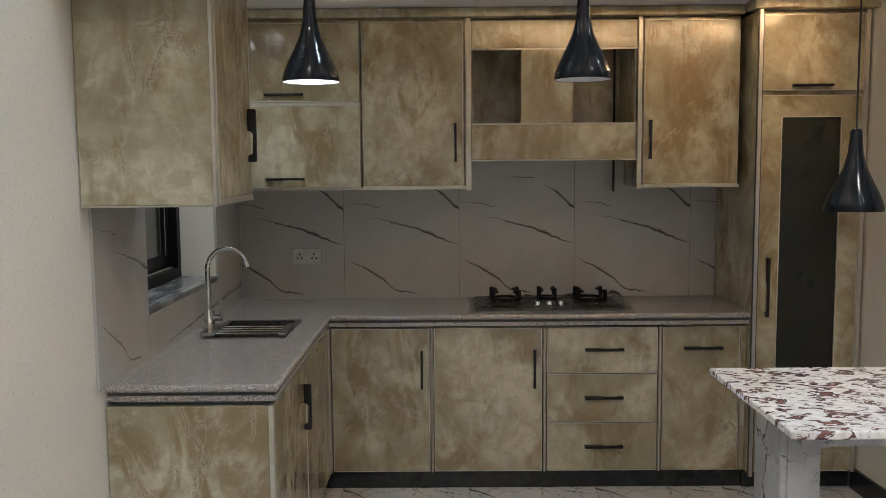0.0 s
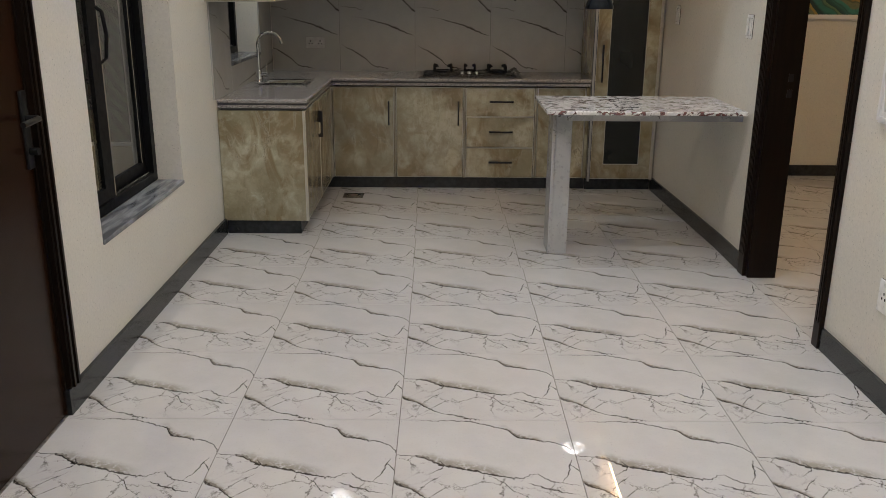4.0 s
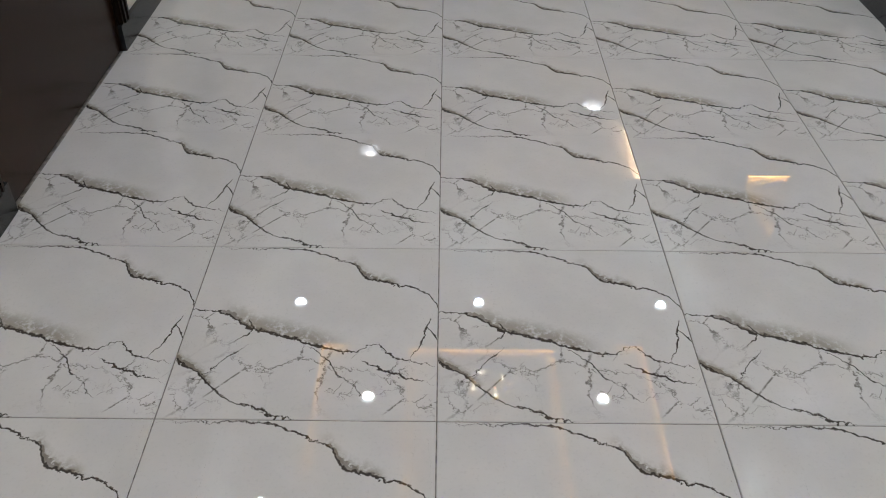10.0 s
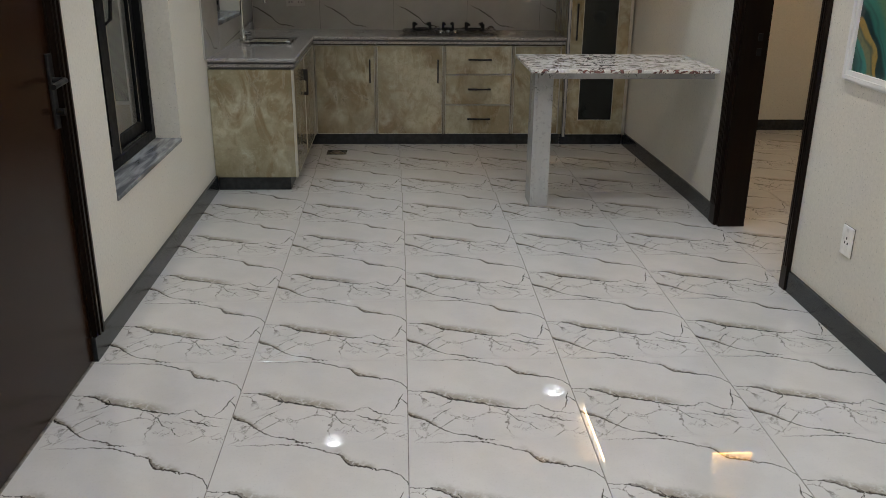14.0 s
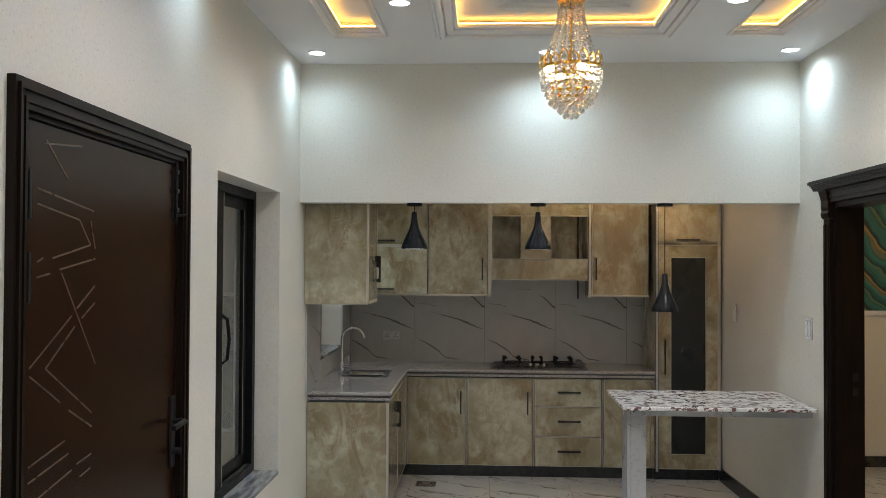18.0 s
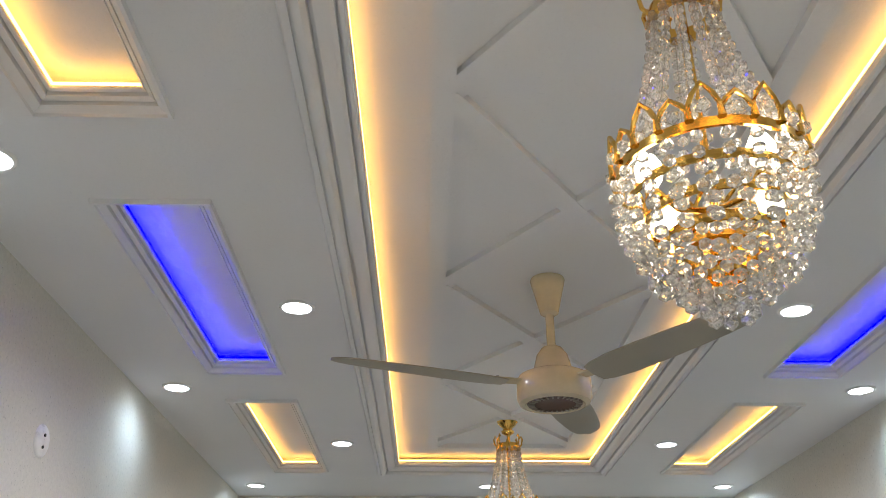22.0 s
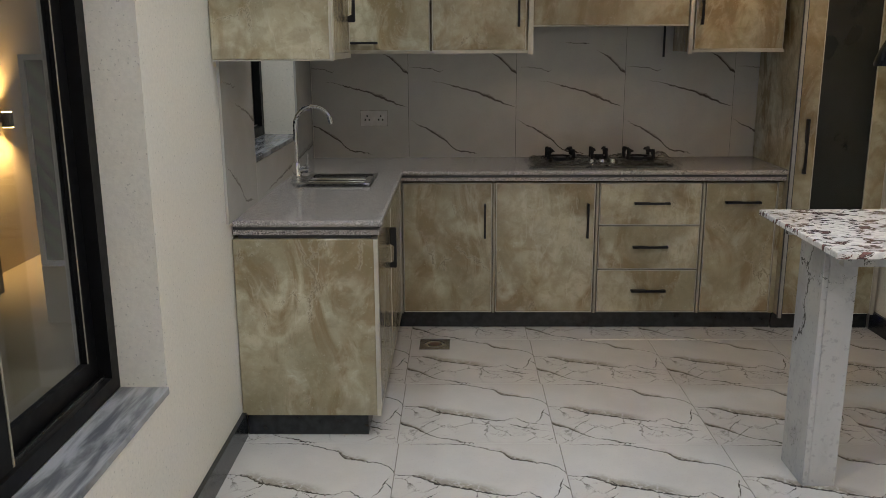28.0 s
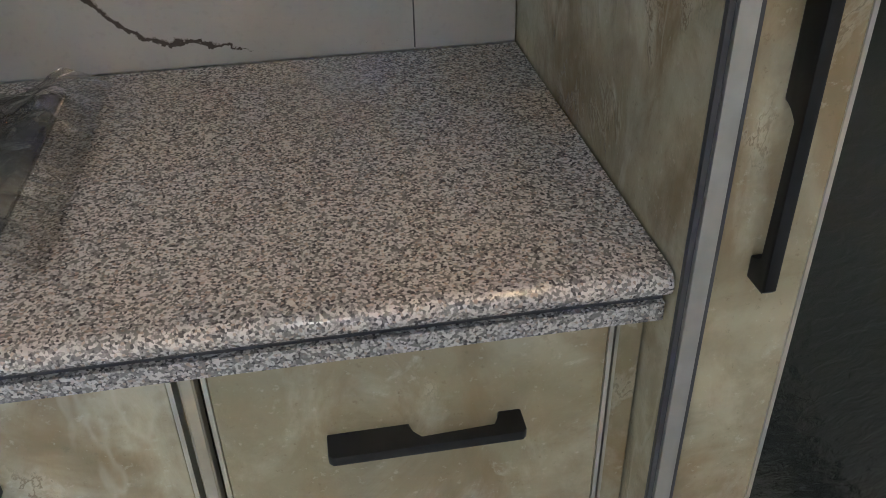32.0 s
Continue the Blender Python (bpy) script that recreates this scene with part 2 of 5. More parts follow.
def marble_tile(name, base, dark, rough, axes, size, veins, cross=(), gain=1.0, web_gain=1.0):
    """Polished tile whose veins repeat from tile to tile, as on printed porcelain."""
    k = Nodes(name)
    sep = k.n("SeparateXYZ")
    k.t.links.new(k.n("TexCoord").outputs["Object"], sep.inputs[0])
    u = k.math("ADD", k.math("DIVIDE", sep.outputs[axes[0]], size[0]), 0.5)
    v = k.math("SUBTRACT", 0.5, k.math("DIVIDE", sep.outputs[axes[1]], size[1]))
    p = k.coord()
    wob = k.noise(p, 20, 3, 0.65)
    wob2 = k.noise(p, 70, 5, 0.7)
    both = k.math("ADD", k.math("MULTIPLY", wob, 0.5), k.math("MULTIPLY", wob2, 0.5))
    lines, cores, offs = None, None, []
    for i, (line, width) in enumerate(veins):
        m, off, core = vein(k, u, v, line, width, both, 0.11 if len(veins) > 4 else 0.065, 0.062 if len(veins) > 4 else 0.068)
        offs.append(off)
        m = k.math("MULTIPLY", m, (1.0, 1.0, 1.0, 0.8, 0.7)[i])
        lines = m if lines is None else k.math("MAXIMUM", lines, m)
        cores = core if cores is None else k.math("MAXIMUM", cores, core)
    for line, width in cross:
        m, off, core = vein(k, v, u, line, width, both, 0.07, 0.05)
        lines = k.math("MAXIMUM", lines, m)
        cores = k.math("MAXIMUM", cores, core)
    if not cross:
        lines = k.math("MULTIPLY", lines, k.range(k.noise(p, 13, 2), .40, .52, .35, 1))
    warp = k.n("VectorMath", operation="ADD")
    k.t.links.new(p, warp.inputs[0])
    comb = k.n("CombineXYZ")
    k.t.links.new(k.math("MULTIPLY", both, 0.10), comb.inputs[0])
    k.t.links.new(k.math("MULTIPLY", both, 0.13), comb.inputs[1])
    k.t.links.new(comb.outputs[0], warp.inputs[1])
    crack = k.voronoi(warp.outputs[0], 6.2, "DISTANCE_TO_EDGE")[0]
    web = k.math("MAXIMUM", k.math("MULTIPLY", k.range(crack, 0.0, 0.024, 1, 0), k.range(wob2, .38, .50)), k.math("MULTIPLY", k.range(k.voronoi(warp.outputs[0], 17, "DISTANCE_TO_EDGE")[0], 0.0, 0.028, 1, 0), k.range(k.noise(p, 12, 2), .52, .6)))
    zone = k.math("MULTIPLY", k.range(offs[0], -.01, .05), k.range(v, .93, 1.0, 1, .25))
    patch = k.range(k.noise(p, 5, 2), .40, .52, .1, 1)
    web = k.math("MULTIPLY", k.math("MULTIPLY", web, zone), k.math("MULTIPLY", patch, 0.85 * web_gain))
    haze = k.math("MULTIPLY", k.range(offs[0], -0.11, -0.02), k.range(offs[0], 0.0, 0.015, 1, 0))
    haze = k.math("MULTIPLY", haze, k.math("MULTIPLY", k.range(u, .08, .25), k.range(u, .5, .68, 1, 0)))
    for o, ua, ub in ((offs[1], -.1, .14), (offs[2], .6, .8)):
        h2 = k.math("MULTIPLY", k.range(o, -0.06, 0.0), k.math("MULTIPLY", k.range(o, 0, .01, 1, 0), k.math("MULTIPLY", k.range(u, ub, ub + .05, 1, 0), k.range(u, ua - .02, ua + .06))))
        haze = k.math("MAXIMUM", haze, h2)
    haze = k.math("MULTIPLY", haze, 1.0 if cross else 0.0)
    mottled = k.noise(p, 5, 5, .6)
    grains = k.noise(p, 120, 3)
    c = k.mix(k.range(mottled, .35, .65), tuple(b * 0.93 for b in base), base)
    c = k.mix(k.range(grains, .55, .72, 0, .22), c, tuple(b * 0.7 for b in base))
    c = k.mix(k.math("MULTIPLY", k.math("MULTIPLY", haze, k.range(both, .38, .5)), 0.9 * gain), c, (0.30, 0.27, 0.225))
    c = k.mix(k.math("MULTIPLY", web, gain), c, (0.10, 0.086, 0.07))
    c = k.mix(k.math("MULTIPLY", k.range(lines, 0.16, 0.36), (0.7 if cross else 0.6) * gain), c, (0.155, 0.132, 0.108))
    c = k.mix(k.math("MULTIPLY", k.range(cores, 0.05, 0.3), 0.97 * gain), c, dark)
    return k.set(c, k.range(mottled, .3, .7, rough * .8, rough * 1.2), None, Specular_IOR_Level=0.8 if cross else 0.5)


def stone_board():
    """Cabinet board printed as beige slate with clouds, slanting streaks and thin clefts."""
    k = Nodes("beige_stone_board")
    rnd = k.n("ObjectInfo").outputs["Random"]
    comb = k.n("CombineXYZ")
    for i in range(3):
        k.t.links.new(k.math("MULTIPLY", rnd, 7.0 + 3 * i), comb.inputs[i])
    p = k.coord(scale=(1, 1, 1), shift=comb.outputs[0])
    q = k.coord(scale=(1.9, 1.9, 1.1), turn=(22, 34, 0), shift=comb.outputs[0])
    big = k.noise(p, 2.6, 3, .5, .5)
    cloud = k.noise(q, 2.6, 5, .58, .9)
    streak = k.noise(q, 3.6, 7, .62, 1.1)
    mid = k.noise(p, 16, 5, .65, .4)
    fine = k.noise(p, 95, 4, .7)
    pebble = k.noise(p, 230, 2)
    warp = k.n("VectorMath", operation="ADD")
    k.t.links.new(q, warp.inputs[0])
    bend = k.n("CombineXYZ")
    k.t.links.new(k.math("MULTIPLY", mid, 0.22), bend.inputs[0])
    k.t.links.new(k.math("MULTIPLY", streak, 0.5), bend.inputs[2])
    k.t.links.new(bend.outputs[0], warp.inputs[1])
    edge = k.voronoi(warp.outputs[0], 2.1, "DISTANCE_TO_EDGE")[0]
    open_part = k.math("MULTIPLY", k.range(cloud, .44, .52), k.range(k.noise(p, 7, 2), .48, .56))
    cleft = k.math("MULTIPLY", k.range(edge, 0.0, 0.014, 1, 0), open_part)
    lip = k.math("MULTIPLY", k.range(edge, 0.010, 0.05, 1, 0), open_part)
    c = k.mix(k.range(big, .34, .64), (0.30, 0.262, 0.168), (0.49, 0.448, 0.325))
    c = k.mix(k.range(cloud, .46, .63, 0, .85), c, (0.225, 0.158, 0.078))
    c = k.mix(k.range(streak, .53, .70, 0, .45), c, (0.58, 0.55, 0.43))
    c = k.mix(k.range(streak, .44, .30, 0, .4), c, (0.21, 0.165, 0.09))
    c = k.mix(k.range(mid, .40, .64, 0, .42), c, (0.22, 0.185, 0.11))
    c = k.mix(k.range(mid, .36, .24, 0, .5), c, (0.60, 0.575, 0.46))
    c = k.mix(k.math("MULTIPLY", lip, 0.22), c, (0.66, 0.625, 0.51))
    c = k.mix(k.math("MULTIPLY", cleft, 0.7), c, (0.17, 0.135, 0.08))
    c = k.mix(k.range(fine, .59, .72, 0, .25), c, (0.66, 0.63, 0.52))
    c = k.mix(k.range(fine, .39, .28, 0, .4), c, (0.17, 0.14, 0.085))
    slant = k.coord(scale=(2.6, 2.6, 0.8), turn=(28, 40, 0), shift=comb.outputs[0])
    fold = k.math("ABSOLUTE", k.math("SUBTRACT", k.noise(slant, 2.2, 4, .5, .25), 0.5))
    crease = k.math("MULTIPLY", k.range(fold, 0.0, 0.07, 1, 0), k.range(big, .44, .56))
    c = k.mix(k.math("MULTIPLY", k.math("MULTIPLY", k.range(fold, 0.0, 0.012, 1, 0), k.range(big, .5, .58)), 0.22), c, (0.64, 0.61, 0.50))
    h = k.math("ADD", k.math("ADD", k.math("ADD", k.math("MULTIPLY", streak, 1.3), k.math("MULTIPLY", crease, 0.55)), k.math("MULTIPLY", mid, 0.28)), k.math("ADD", k.math("MULTIPLY", lip, 0.28), k.math("ADD", k.math("MULTIPLY", fine, 0.035), k.math("MULTIPLY", pebble, 0.016))))
    k.bump(h, 0.30, 0.008)
    return k.set(c, k.range(cloud, .3, .7, .035, .07))


def granite(name, a, b, c, scale, rough):
    k = Nodes(name)
    p = k.world()
    o = k.voronoi(p, scale)
    cell = k.n("SeparateColor")
    k.t.links.new(o["Color"], cell.inputs[0])
    fine = k.noise(p, scale * 0.5, 4, 0.7)
    blot = k.noise(p, scale * 0.16, 3, 0.6)
    col = k.mix(k.range(k.math("ADD", k.math("MULTIPLY", cell.outputs[0], 0.55), k.math("MULTIPLY", fine, 0.6)), .42, .74), a, b)
    col = k.mix(k.range(blot, .5, .68, 0, .2), col, tuple(v * 0.6 for v in a))
    col = k.mix(k.range(k.math("ADD", cell.outputs[1], k.math("MULTIPLY", fine, .35)), .98, 1.08), col, c)
    col = k.mix(k.range(cell.outputs[2], .88, .96, 0, .6), col, (0.42, 0.33, 0.27))
    return k.set(col, rough)


def burgundy_granite():
    k = Nodes("white_burgundy_granite")
    p = k.world(scale=(1, 1.5, 1), turn=(0, 0, 28))
    n1 = k.noise(p, 17, 6, .62, 1.2)
    n2 = k.noise(p, 38, 5, .6, .6)
    n3 = k.noise(k.world(scale=(1, 1.4, 1)), 9, 4, .55, 1)
    c = k.mix(k.range(n2, .35, .65), (0.66, 0.645, 0.625), (0.86, 0.845, 0.82))
    c = k.mix(k.range(n3, .56, .66, 0, .55), c, (0.40, 0.385, 0.38))
    c = k.mix(k.range(n1, .55, .57), c, (0.22, 0.105, 0.095))
    c = k.mix(k.math("MULTIPLY", k.range(n1, .538, .55), k.range(n1, .56, .58, 1, 0)), c, (0.085, 0.05, 0.05))
    c = k.mix(k.math("MULTIPLY", k.range(n1, .56, .6), k.range(n2, .52, .58)), c, (0.09, 0.055, 0.055))
    return k.set(c, 0.10)


def wall_paper():
    """Paper printed with long slanting strands of teal, tan and gold."""
    k = Nodes("teal_gold_wallpaper")
    sep = k.n("SeparateXYZ")
    k.t.links.new(k.world(), sep.inputs[0])
    across = k.math("SUBTRACT", sep.outputs["X"], sep.outputs["Y"])
    lean = k.math("ADD", sep.outputs["Z"], k.math("MULTIPLY", across, 0.75))
    along = k.math("SUBTRACT", across, k.math("MULTIPLY", sep.outputs["Z"], 0.75))
    flat = k.n("CombineXYZ")
    k.t.links.new(k.math("MULTIPLY", lean, 1.5), flat.inputs[0])
    k.t.links.new(k.math("MULTIPLY", along, 0.9), flat.inputs[1])
    sway = k.noise(flat.outputs[0], 1.6, 2, .45)
    wisp = k.noise(flat.outputs[0], 4.0, 3, .5)
    v = k.math("ADD", lean, k.math("ADD", k.math("MULTIPLY", sway, 0.62), k.math("MULTIPLY", wisp, 0.10)))
    band = k.math("FRACT", k.math("MULTIPLY", v, 2.6))
    strand = k.math("FRACT", k.math("MULTIPLY", v, 9.1))
    grain = k.noise(k.world(), 60, 3)
    c = k.mix(k.range(band, .0, .30), (0.006, 0.05, 0.048), (0.03, 0.20, 0.165))
    c = k.mix(k.range(band, .30, .36), c, (0.15, 0.16, 0.085))
    c = k.mix(k.range(band, .46, .50), c, (0.33, 0.215, 0.055))
    c = k.mix(k.range(band, .56, .59), c, (0.006, 0.03, 0.032))
    c = k.mix(k.range(band, .66, .74), c, (0.022, 0.15, 0.12))
    c = k.mix(k.range(band, .84, .97), c, (0.10, 0.17, 0.09))
    c = k.mix(k.math("MULTIPLY", k.range(strand, .0, .14), k.range(strand, .14, .3, .55, 0)), c, (0.008, 0.035, 0.036))
    c = k.mix(k.range(grain, .5, .7, 0, .3), c, (0.02, 0.07, 0.06))
    return k.set(c, 0.35)


def wood(name, a, b, rough):
    k = Nodes(name)
    p = k.coord(scale=(9, 9, 0.7))
    n1 = k.noise(p, 3, 5, .6, .6)
    n2 = k.noise(k.coord(scale=(60, 60, 3)), 3, 3)
    c = k.mix(k.range(n1, .3, .7), a, b)
    c = k.mix(k.range(n2, .5, .7, 0, .18), c, tuple(v * .6 for v in a))
    k.bump(n2, 0.05, 0.002)
    return k.set(c, rough, None, Specular_IOR_Level=0.17)


def sill_stone():
    k = Nodes("streaked_grey_marble")
    q = k.world(scale=(8, 1.2, 1))
    n1 = k.noise(q, 3, 6, .6, .4)
    c = k.mix(k.range(n1, .35, .65), (0.10, 0.105, 0.115), (0.34, 0.345, 0.355))
    return k.set(c, 0.25)


def veined_marble():
    k = Nodes("table_leg_marble")
    p = k.world(scale=(1.6, 1.6, 1.0), turn=(20, 35, 0))
    n1 = k.noise(p, 2.6, 6, .62, .3)
    n2 = k.noise(k.world(), 60, 4)
    r = k.math("ABSOLUTE", k.math("SUBTRACT", n1, 0.5))
    thick = k.range(k.noise(p, 2.1, 2), .50, .62, 0.0015, 0.013)
    m = k.math("SUBTRACT", 1.0, k.math("DIVIDE", r, thick), clamp=True)
    c = k.mix(k.range(n1, .4, .6), (0.34, 0.345, 0.35), (0.46, 0.46, 0.455))
    c = k.mix(k.range(n2, .55, .7, 0, .4), c, (0.24, 0.24, 0.24))
    c = k.mix(k.math("MULTIPLY", k.range(m, 0, .45), 0.92), c, (0.06, 0.055, 0.053))
    return k.set(c, 0.14)


def rippled_glass():
    k = Nodes("smoked_cabinet_glass")
    n1 = k.noise(k.world(scale=(1, 1, 1.6), turn=(0, 30, 0)), 46, 3, .5, .6)
    k.bump(n1, 0.35, 0.004)
    c = k.mix(k.range(k.noise(k.world(), 3, 2), .3, .7), (0.009, 0.0105, 0.009), (0.015, 0.017, 0.0145))
    return k.set(c, 0.22)


def leaf_print():
    k = Nodes("dark_leaf_print")
    w = k.n("TexWave")
    k.t.links.new(k.world(turn=(0, 40, 0)), w.inputs["Vector"])
    for key, v in (("Scale", 4.0), ("Distortion", 5.0), ("Detail", 2.0)):
        w.inputs[key].default_value = v
    c = k.mix(k.range(w.outputs["Fac"], .3, .7), (0.006, 0.012, 0.008), (0.05, 0.09, 0.05))
    return k.set(c, 0.5)


def film():
    """Thin clear film: sees through, with a gloss that grows at the edges."""
    k = Nodes("clear_plastic_film")
    k.t.nodes.remove(k.bsdf)
    out = next(n for n in k.t.nodes if n.type == "OUTPUT_MATERIAL")
    t, g, m, f = k.n("BsdfTransparent"), k.n("BsdfGlossy"), k.n("MixShader"), k.n("Fresnel")
    g.inputs["Roughness"].default_value = 0.09
    b = k.n("Bump")
    b.inputs["Strength"].default_value = 0.7
    b.inputs["Distance"].default_value = 0.006
    k.t.links.new(k.noise(k.world(scale=(1, 1.6, 1)), 55, 4, .6, 1.2), b.inputs["Height"])
    k.t.links.new(b.outputs[0], g.inputs["Normal"])
    t.inputs[0].default_value = (0.97, 0.97, 0.97, 1)
    f.inputs[0].default_value = 1.38
    k.t.links.new(k.math("ADD", k.math("MULTIPLY", f.outputs[0], 1.6), 0.16, clamp=True), m.inputs[0])
    k.t.links.new(t.outputs[0], m.inputs[1])
    k.t.links.new(g.outputs[0], m.inputs[2])
    k.t.links.new(m.outputs[0], out.inputs[0])
    return k.mat


def glass(name, colour, rough=0.0, alpha_metal=0.0, clear=1.0):
    k = Nodes(name)
    return k.set(colour, rough, alpha_metal, Transmission_Weight=clear, IOR=1.45)


M_WALL = paint("off_white_wall_paint", (0.715, 0.685, 0.61), 0.75, 0.7)
M_CEIL = paint("white_ceiling_paint", (0.76, 0.75, 0.74), 0.7, 0.08)
M_FLOOR = marble_tile("floor_marble_porcelain", (0.60, 0.585, 0.565), (0.045, 0.037, 0.031), 0.012, ("X", "Y"), (0.607, 0.607), FLOOR_VEINS, FLOOR_CROSS)
M_SPLASH = marble_tile("wall_marble_porcelain", (0.425, 0.415, 0.395), (0.065, 0.052, 0.044), 0.14, ("X", "Z"), (0.6, 0.71), SPLASH_VEINS, (), 0.95, 0.0)
M_SPLASH_SIDE = marble_tile("side_marble_porcelain", (0.425, 0.415, 0.395), (0.065, 0.052, 0.044), 0.14, ("Y", "Z"), (0.6, 0.71), SPLASH_VEINS, (), 0.5, 0.0)
M_LEG = veined_marble()
M_GROUT = plain("grey_grout", (0.20, 0.185, 0.165), 0.8, 0.0, 0.5, 60)
M_BOARD = stone_board()
M_ALU = plain("champagne_aluminium_trim", (0.52, 0.49, 0.42), 0.35, 0.55, 0.06)
M_POST = plain("grey_aluminium_post", (0.43, 0.425, 0.41), 0.32, 0.7, 0.08)
M_STRIP = plain("taupe_profile", (0.37, 0.335, 0.265), 0.4, 0.3, 0.08)
M_GRANITE = granite("grey_granite", (0.175, 0.165, 0.16), (0.53, 0.50, 0.48), (0.075, 0.07, 0.072), 420, 0.12)
M_TABLE = burgundy_granite()
M_BLACK = plain("matt_black_metal", (0.009, 0.009, 0.010), 0.42, 0.0, 0.3, 30, Specular_IOR_Level=0.3)
M_PLINTH = plain("black_plinth_tile", (0.018, 0.02, 0.022), 0.22, 0.0, 0.3)
M_GAP = plain("dark_joint_strip", (0.05, 0.05, 0.055), 0.5)
M_DOOR = wood("dark_brown_door", (0.0165, 0.0064, 0.0027), (0.0225, 0.0084, 0.0036), 0.24)
M_TRIM = wood("black_brown_architrave", (0.0065, 0.0038, 0.0026), (0.012, 0.0065, 0.004), 0.33)
M_GROOVE = plain("engraved_silver_line", (0.115, 0.08, 0.052), 0.3, 0.3)
M_FRAME = plain("black_window_frame", (0.0045, 0.0045, 0.005), 0.45, 0.0, 0.3, 30, Specular_IOR_Level=0.2)
M_GLASS = glass("window_glass", (0.92, 0.95, 0.94))
M_SMOKE = rippled_glass()
M_SILL = sill_stone()
M_PAPER = wall_paper()
M_CHROME = plain("chrome", (0.75, 0.76, 0.78), 0.08, 1.0, 0.03)
M_STEEL = plain("brushed_steel", (0.5, 0.5, 0.5), 0.24, 1.0, 0.03, 20)
M_GOLD = plain("polished_gold", (0.72, 0.45, 0.11), 0.12, 1.0, 0.06)
M_CRYSTAL = glass("cut_crystal", (0.97, 0.97, 0.955), 0.01, 0.0, 0.80)
M_FAN = plain("cream_enamel", (0.60, 0.52, 0.36), 0.2, 0.0, 0.04)
M_BLADE = plain("grey_beige_blade", (0.34, 0.31, 0.245), 0.5, 0.0, 0.03, 8)
M_FANGRILL = plain("brown_motor_grille", (0.12, 0.06, 0.035), 0.4)
M_PENDANT = plain("gloss_black_shade", (0.006, 0.008, 0.011), 0.16, 0.0, 0.2, 30, Specular_IOR_Level=0.22)
M_INNER = plain("white_shade_lining", (0.75, 0.76, 0.78), 0.5)
M_SWITCH = plain("white_switch_plastic", (0.80, 0.79, 0.77), 0.3)
M_LED_W = glow("downlight_lens", (0.88, 0.95, 1.0), 9.0)
M_LED_KW = glow("kitchen_downlight_lens", (0.88, 0.95, 1.0), 14.0)
M_LED_Y = glow("warm_led_strip", (1.0, 0.50, 0.10), 9.5)
M_LED_KY = glow("kitchen_led_strip", (1.0, 0.69, 0.39), 100.0)
M_LED_NY = glow("next_room_led_strip", (1.0, 0.52, 0.12), 30.0)
M_LED_B = glow("blue_led_strip", (0.0, 0.0, 1.0), 24.0)
M_BULB = glow("white_bulb", (0.92, 0.96, 1.0), 18.0)
M_CANDLE = glow("chandelier_bulb", (1.0, 0.92, 0.74), 24.0)
M_LAMPGLOW = glow("warm_lamp_lens", (1.0, 0.62, 0.22), 25.0)
M_OUT = paint("beige_outside_plaster", (0.55, 0.46, 0.32))
M_WRAP = film()
M_LEAF = leaf_print()

# ---- building helpers ----


def box(bm, x0, x1, y0, y1, z0, z1):
    vs = [bm.verts.new((x, y, z)) for z in (z0, z1) for y in (y0, y1) for x in (x0, x1)]
    for a in ((0, 2, 3, 1), (4, 5, 7, 6), (0, 1, 5, 4), (2, 6, 7, 3), (0, 4, 6, 2), (1, 3, 7, 5)):
        bm.faces.new([vs[i] for i in a])
    return bm


def boxes(*rows):
    bm = bmesh.new()
    for r in rows:
        box(bm, *r)
    return bm


def bevelled(bm, width=0.003, segments=2):
    bmesh.ops.bevel(bm, geom=bm.edges[:] + bm.verts[:], offset=width, segments=segments, profile=0.6, affect="EDGES", clamp_overlap=True)
    return bm


def lathe(profile, steps=32, bm=None, at=(0, 0, 0)):
    """Turns (radius, height) points about the upright axis."""
    bm = bm or bmesh.new()
    rings = []
    for r, z in profile:
        if r < 1e-6:
            rings.append([bm.verts.new((at[0], at[1], at[2] + z))])
        else:
            rings.append([bm.verts.new((at[0] + r * math.cos(a * 2 * math.pi / steps), at[1] + r * math.sin(a * 2 * math.pi / steps), at[2] + z)) for a in range(steps)])
    for lo, hi in zip(rings, rings[1:]):
        for i in range(steps):
            j = (i + 1) % steps
            if len(lo) == 1 and len(hi) == 1:
                continue
            if len(lo) == 1:
                bm.faces.new((lo[0], hi[j], hi[i]))
            elif len(hi) == 1:
                bm.faces.new((lo[i], lo[j], hi[0]))
            else:
                bm.faces.new((lo[i], lo[j], hi[j], hi[i]))
    return bm


def tube(points, radius, steps=10, bm=None):
    """A round bar along a line of points."""
    bm = bm or bmesh.new()
    pts = [Vector(p) for p in points]
    rings = []
    for i, p in enumerate(pts):
        d = (pts[min(i + 1, len(pts) - 1)] - pts[max(i - 1, 0)]).normalized()
        side = d.cross(Vector((0.31, 0.17, 0.94))).normalized()
        up = side.cross(d)
        rings.append([bm.verts.new(p + radius * (math.cos(a * 2 * math.pi / steps) * side + math.sin(a * 2 * math.pi / steps) * up)) for a in range(steps)])
    for lo, hi in zip(rings, rings[1:]):
        for i in range(steps):
            j = (i + 1) % steps
            bm.faces.new((lo[i], lo[j], hi[j], hi[i]))
    bm.faces.new(rings[0][::-1])
    bm.faces.new(rings[-1])
    return bm


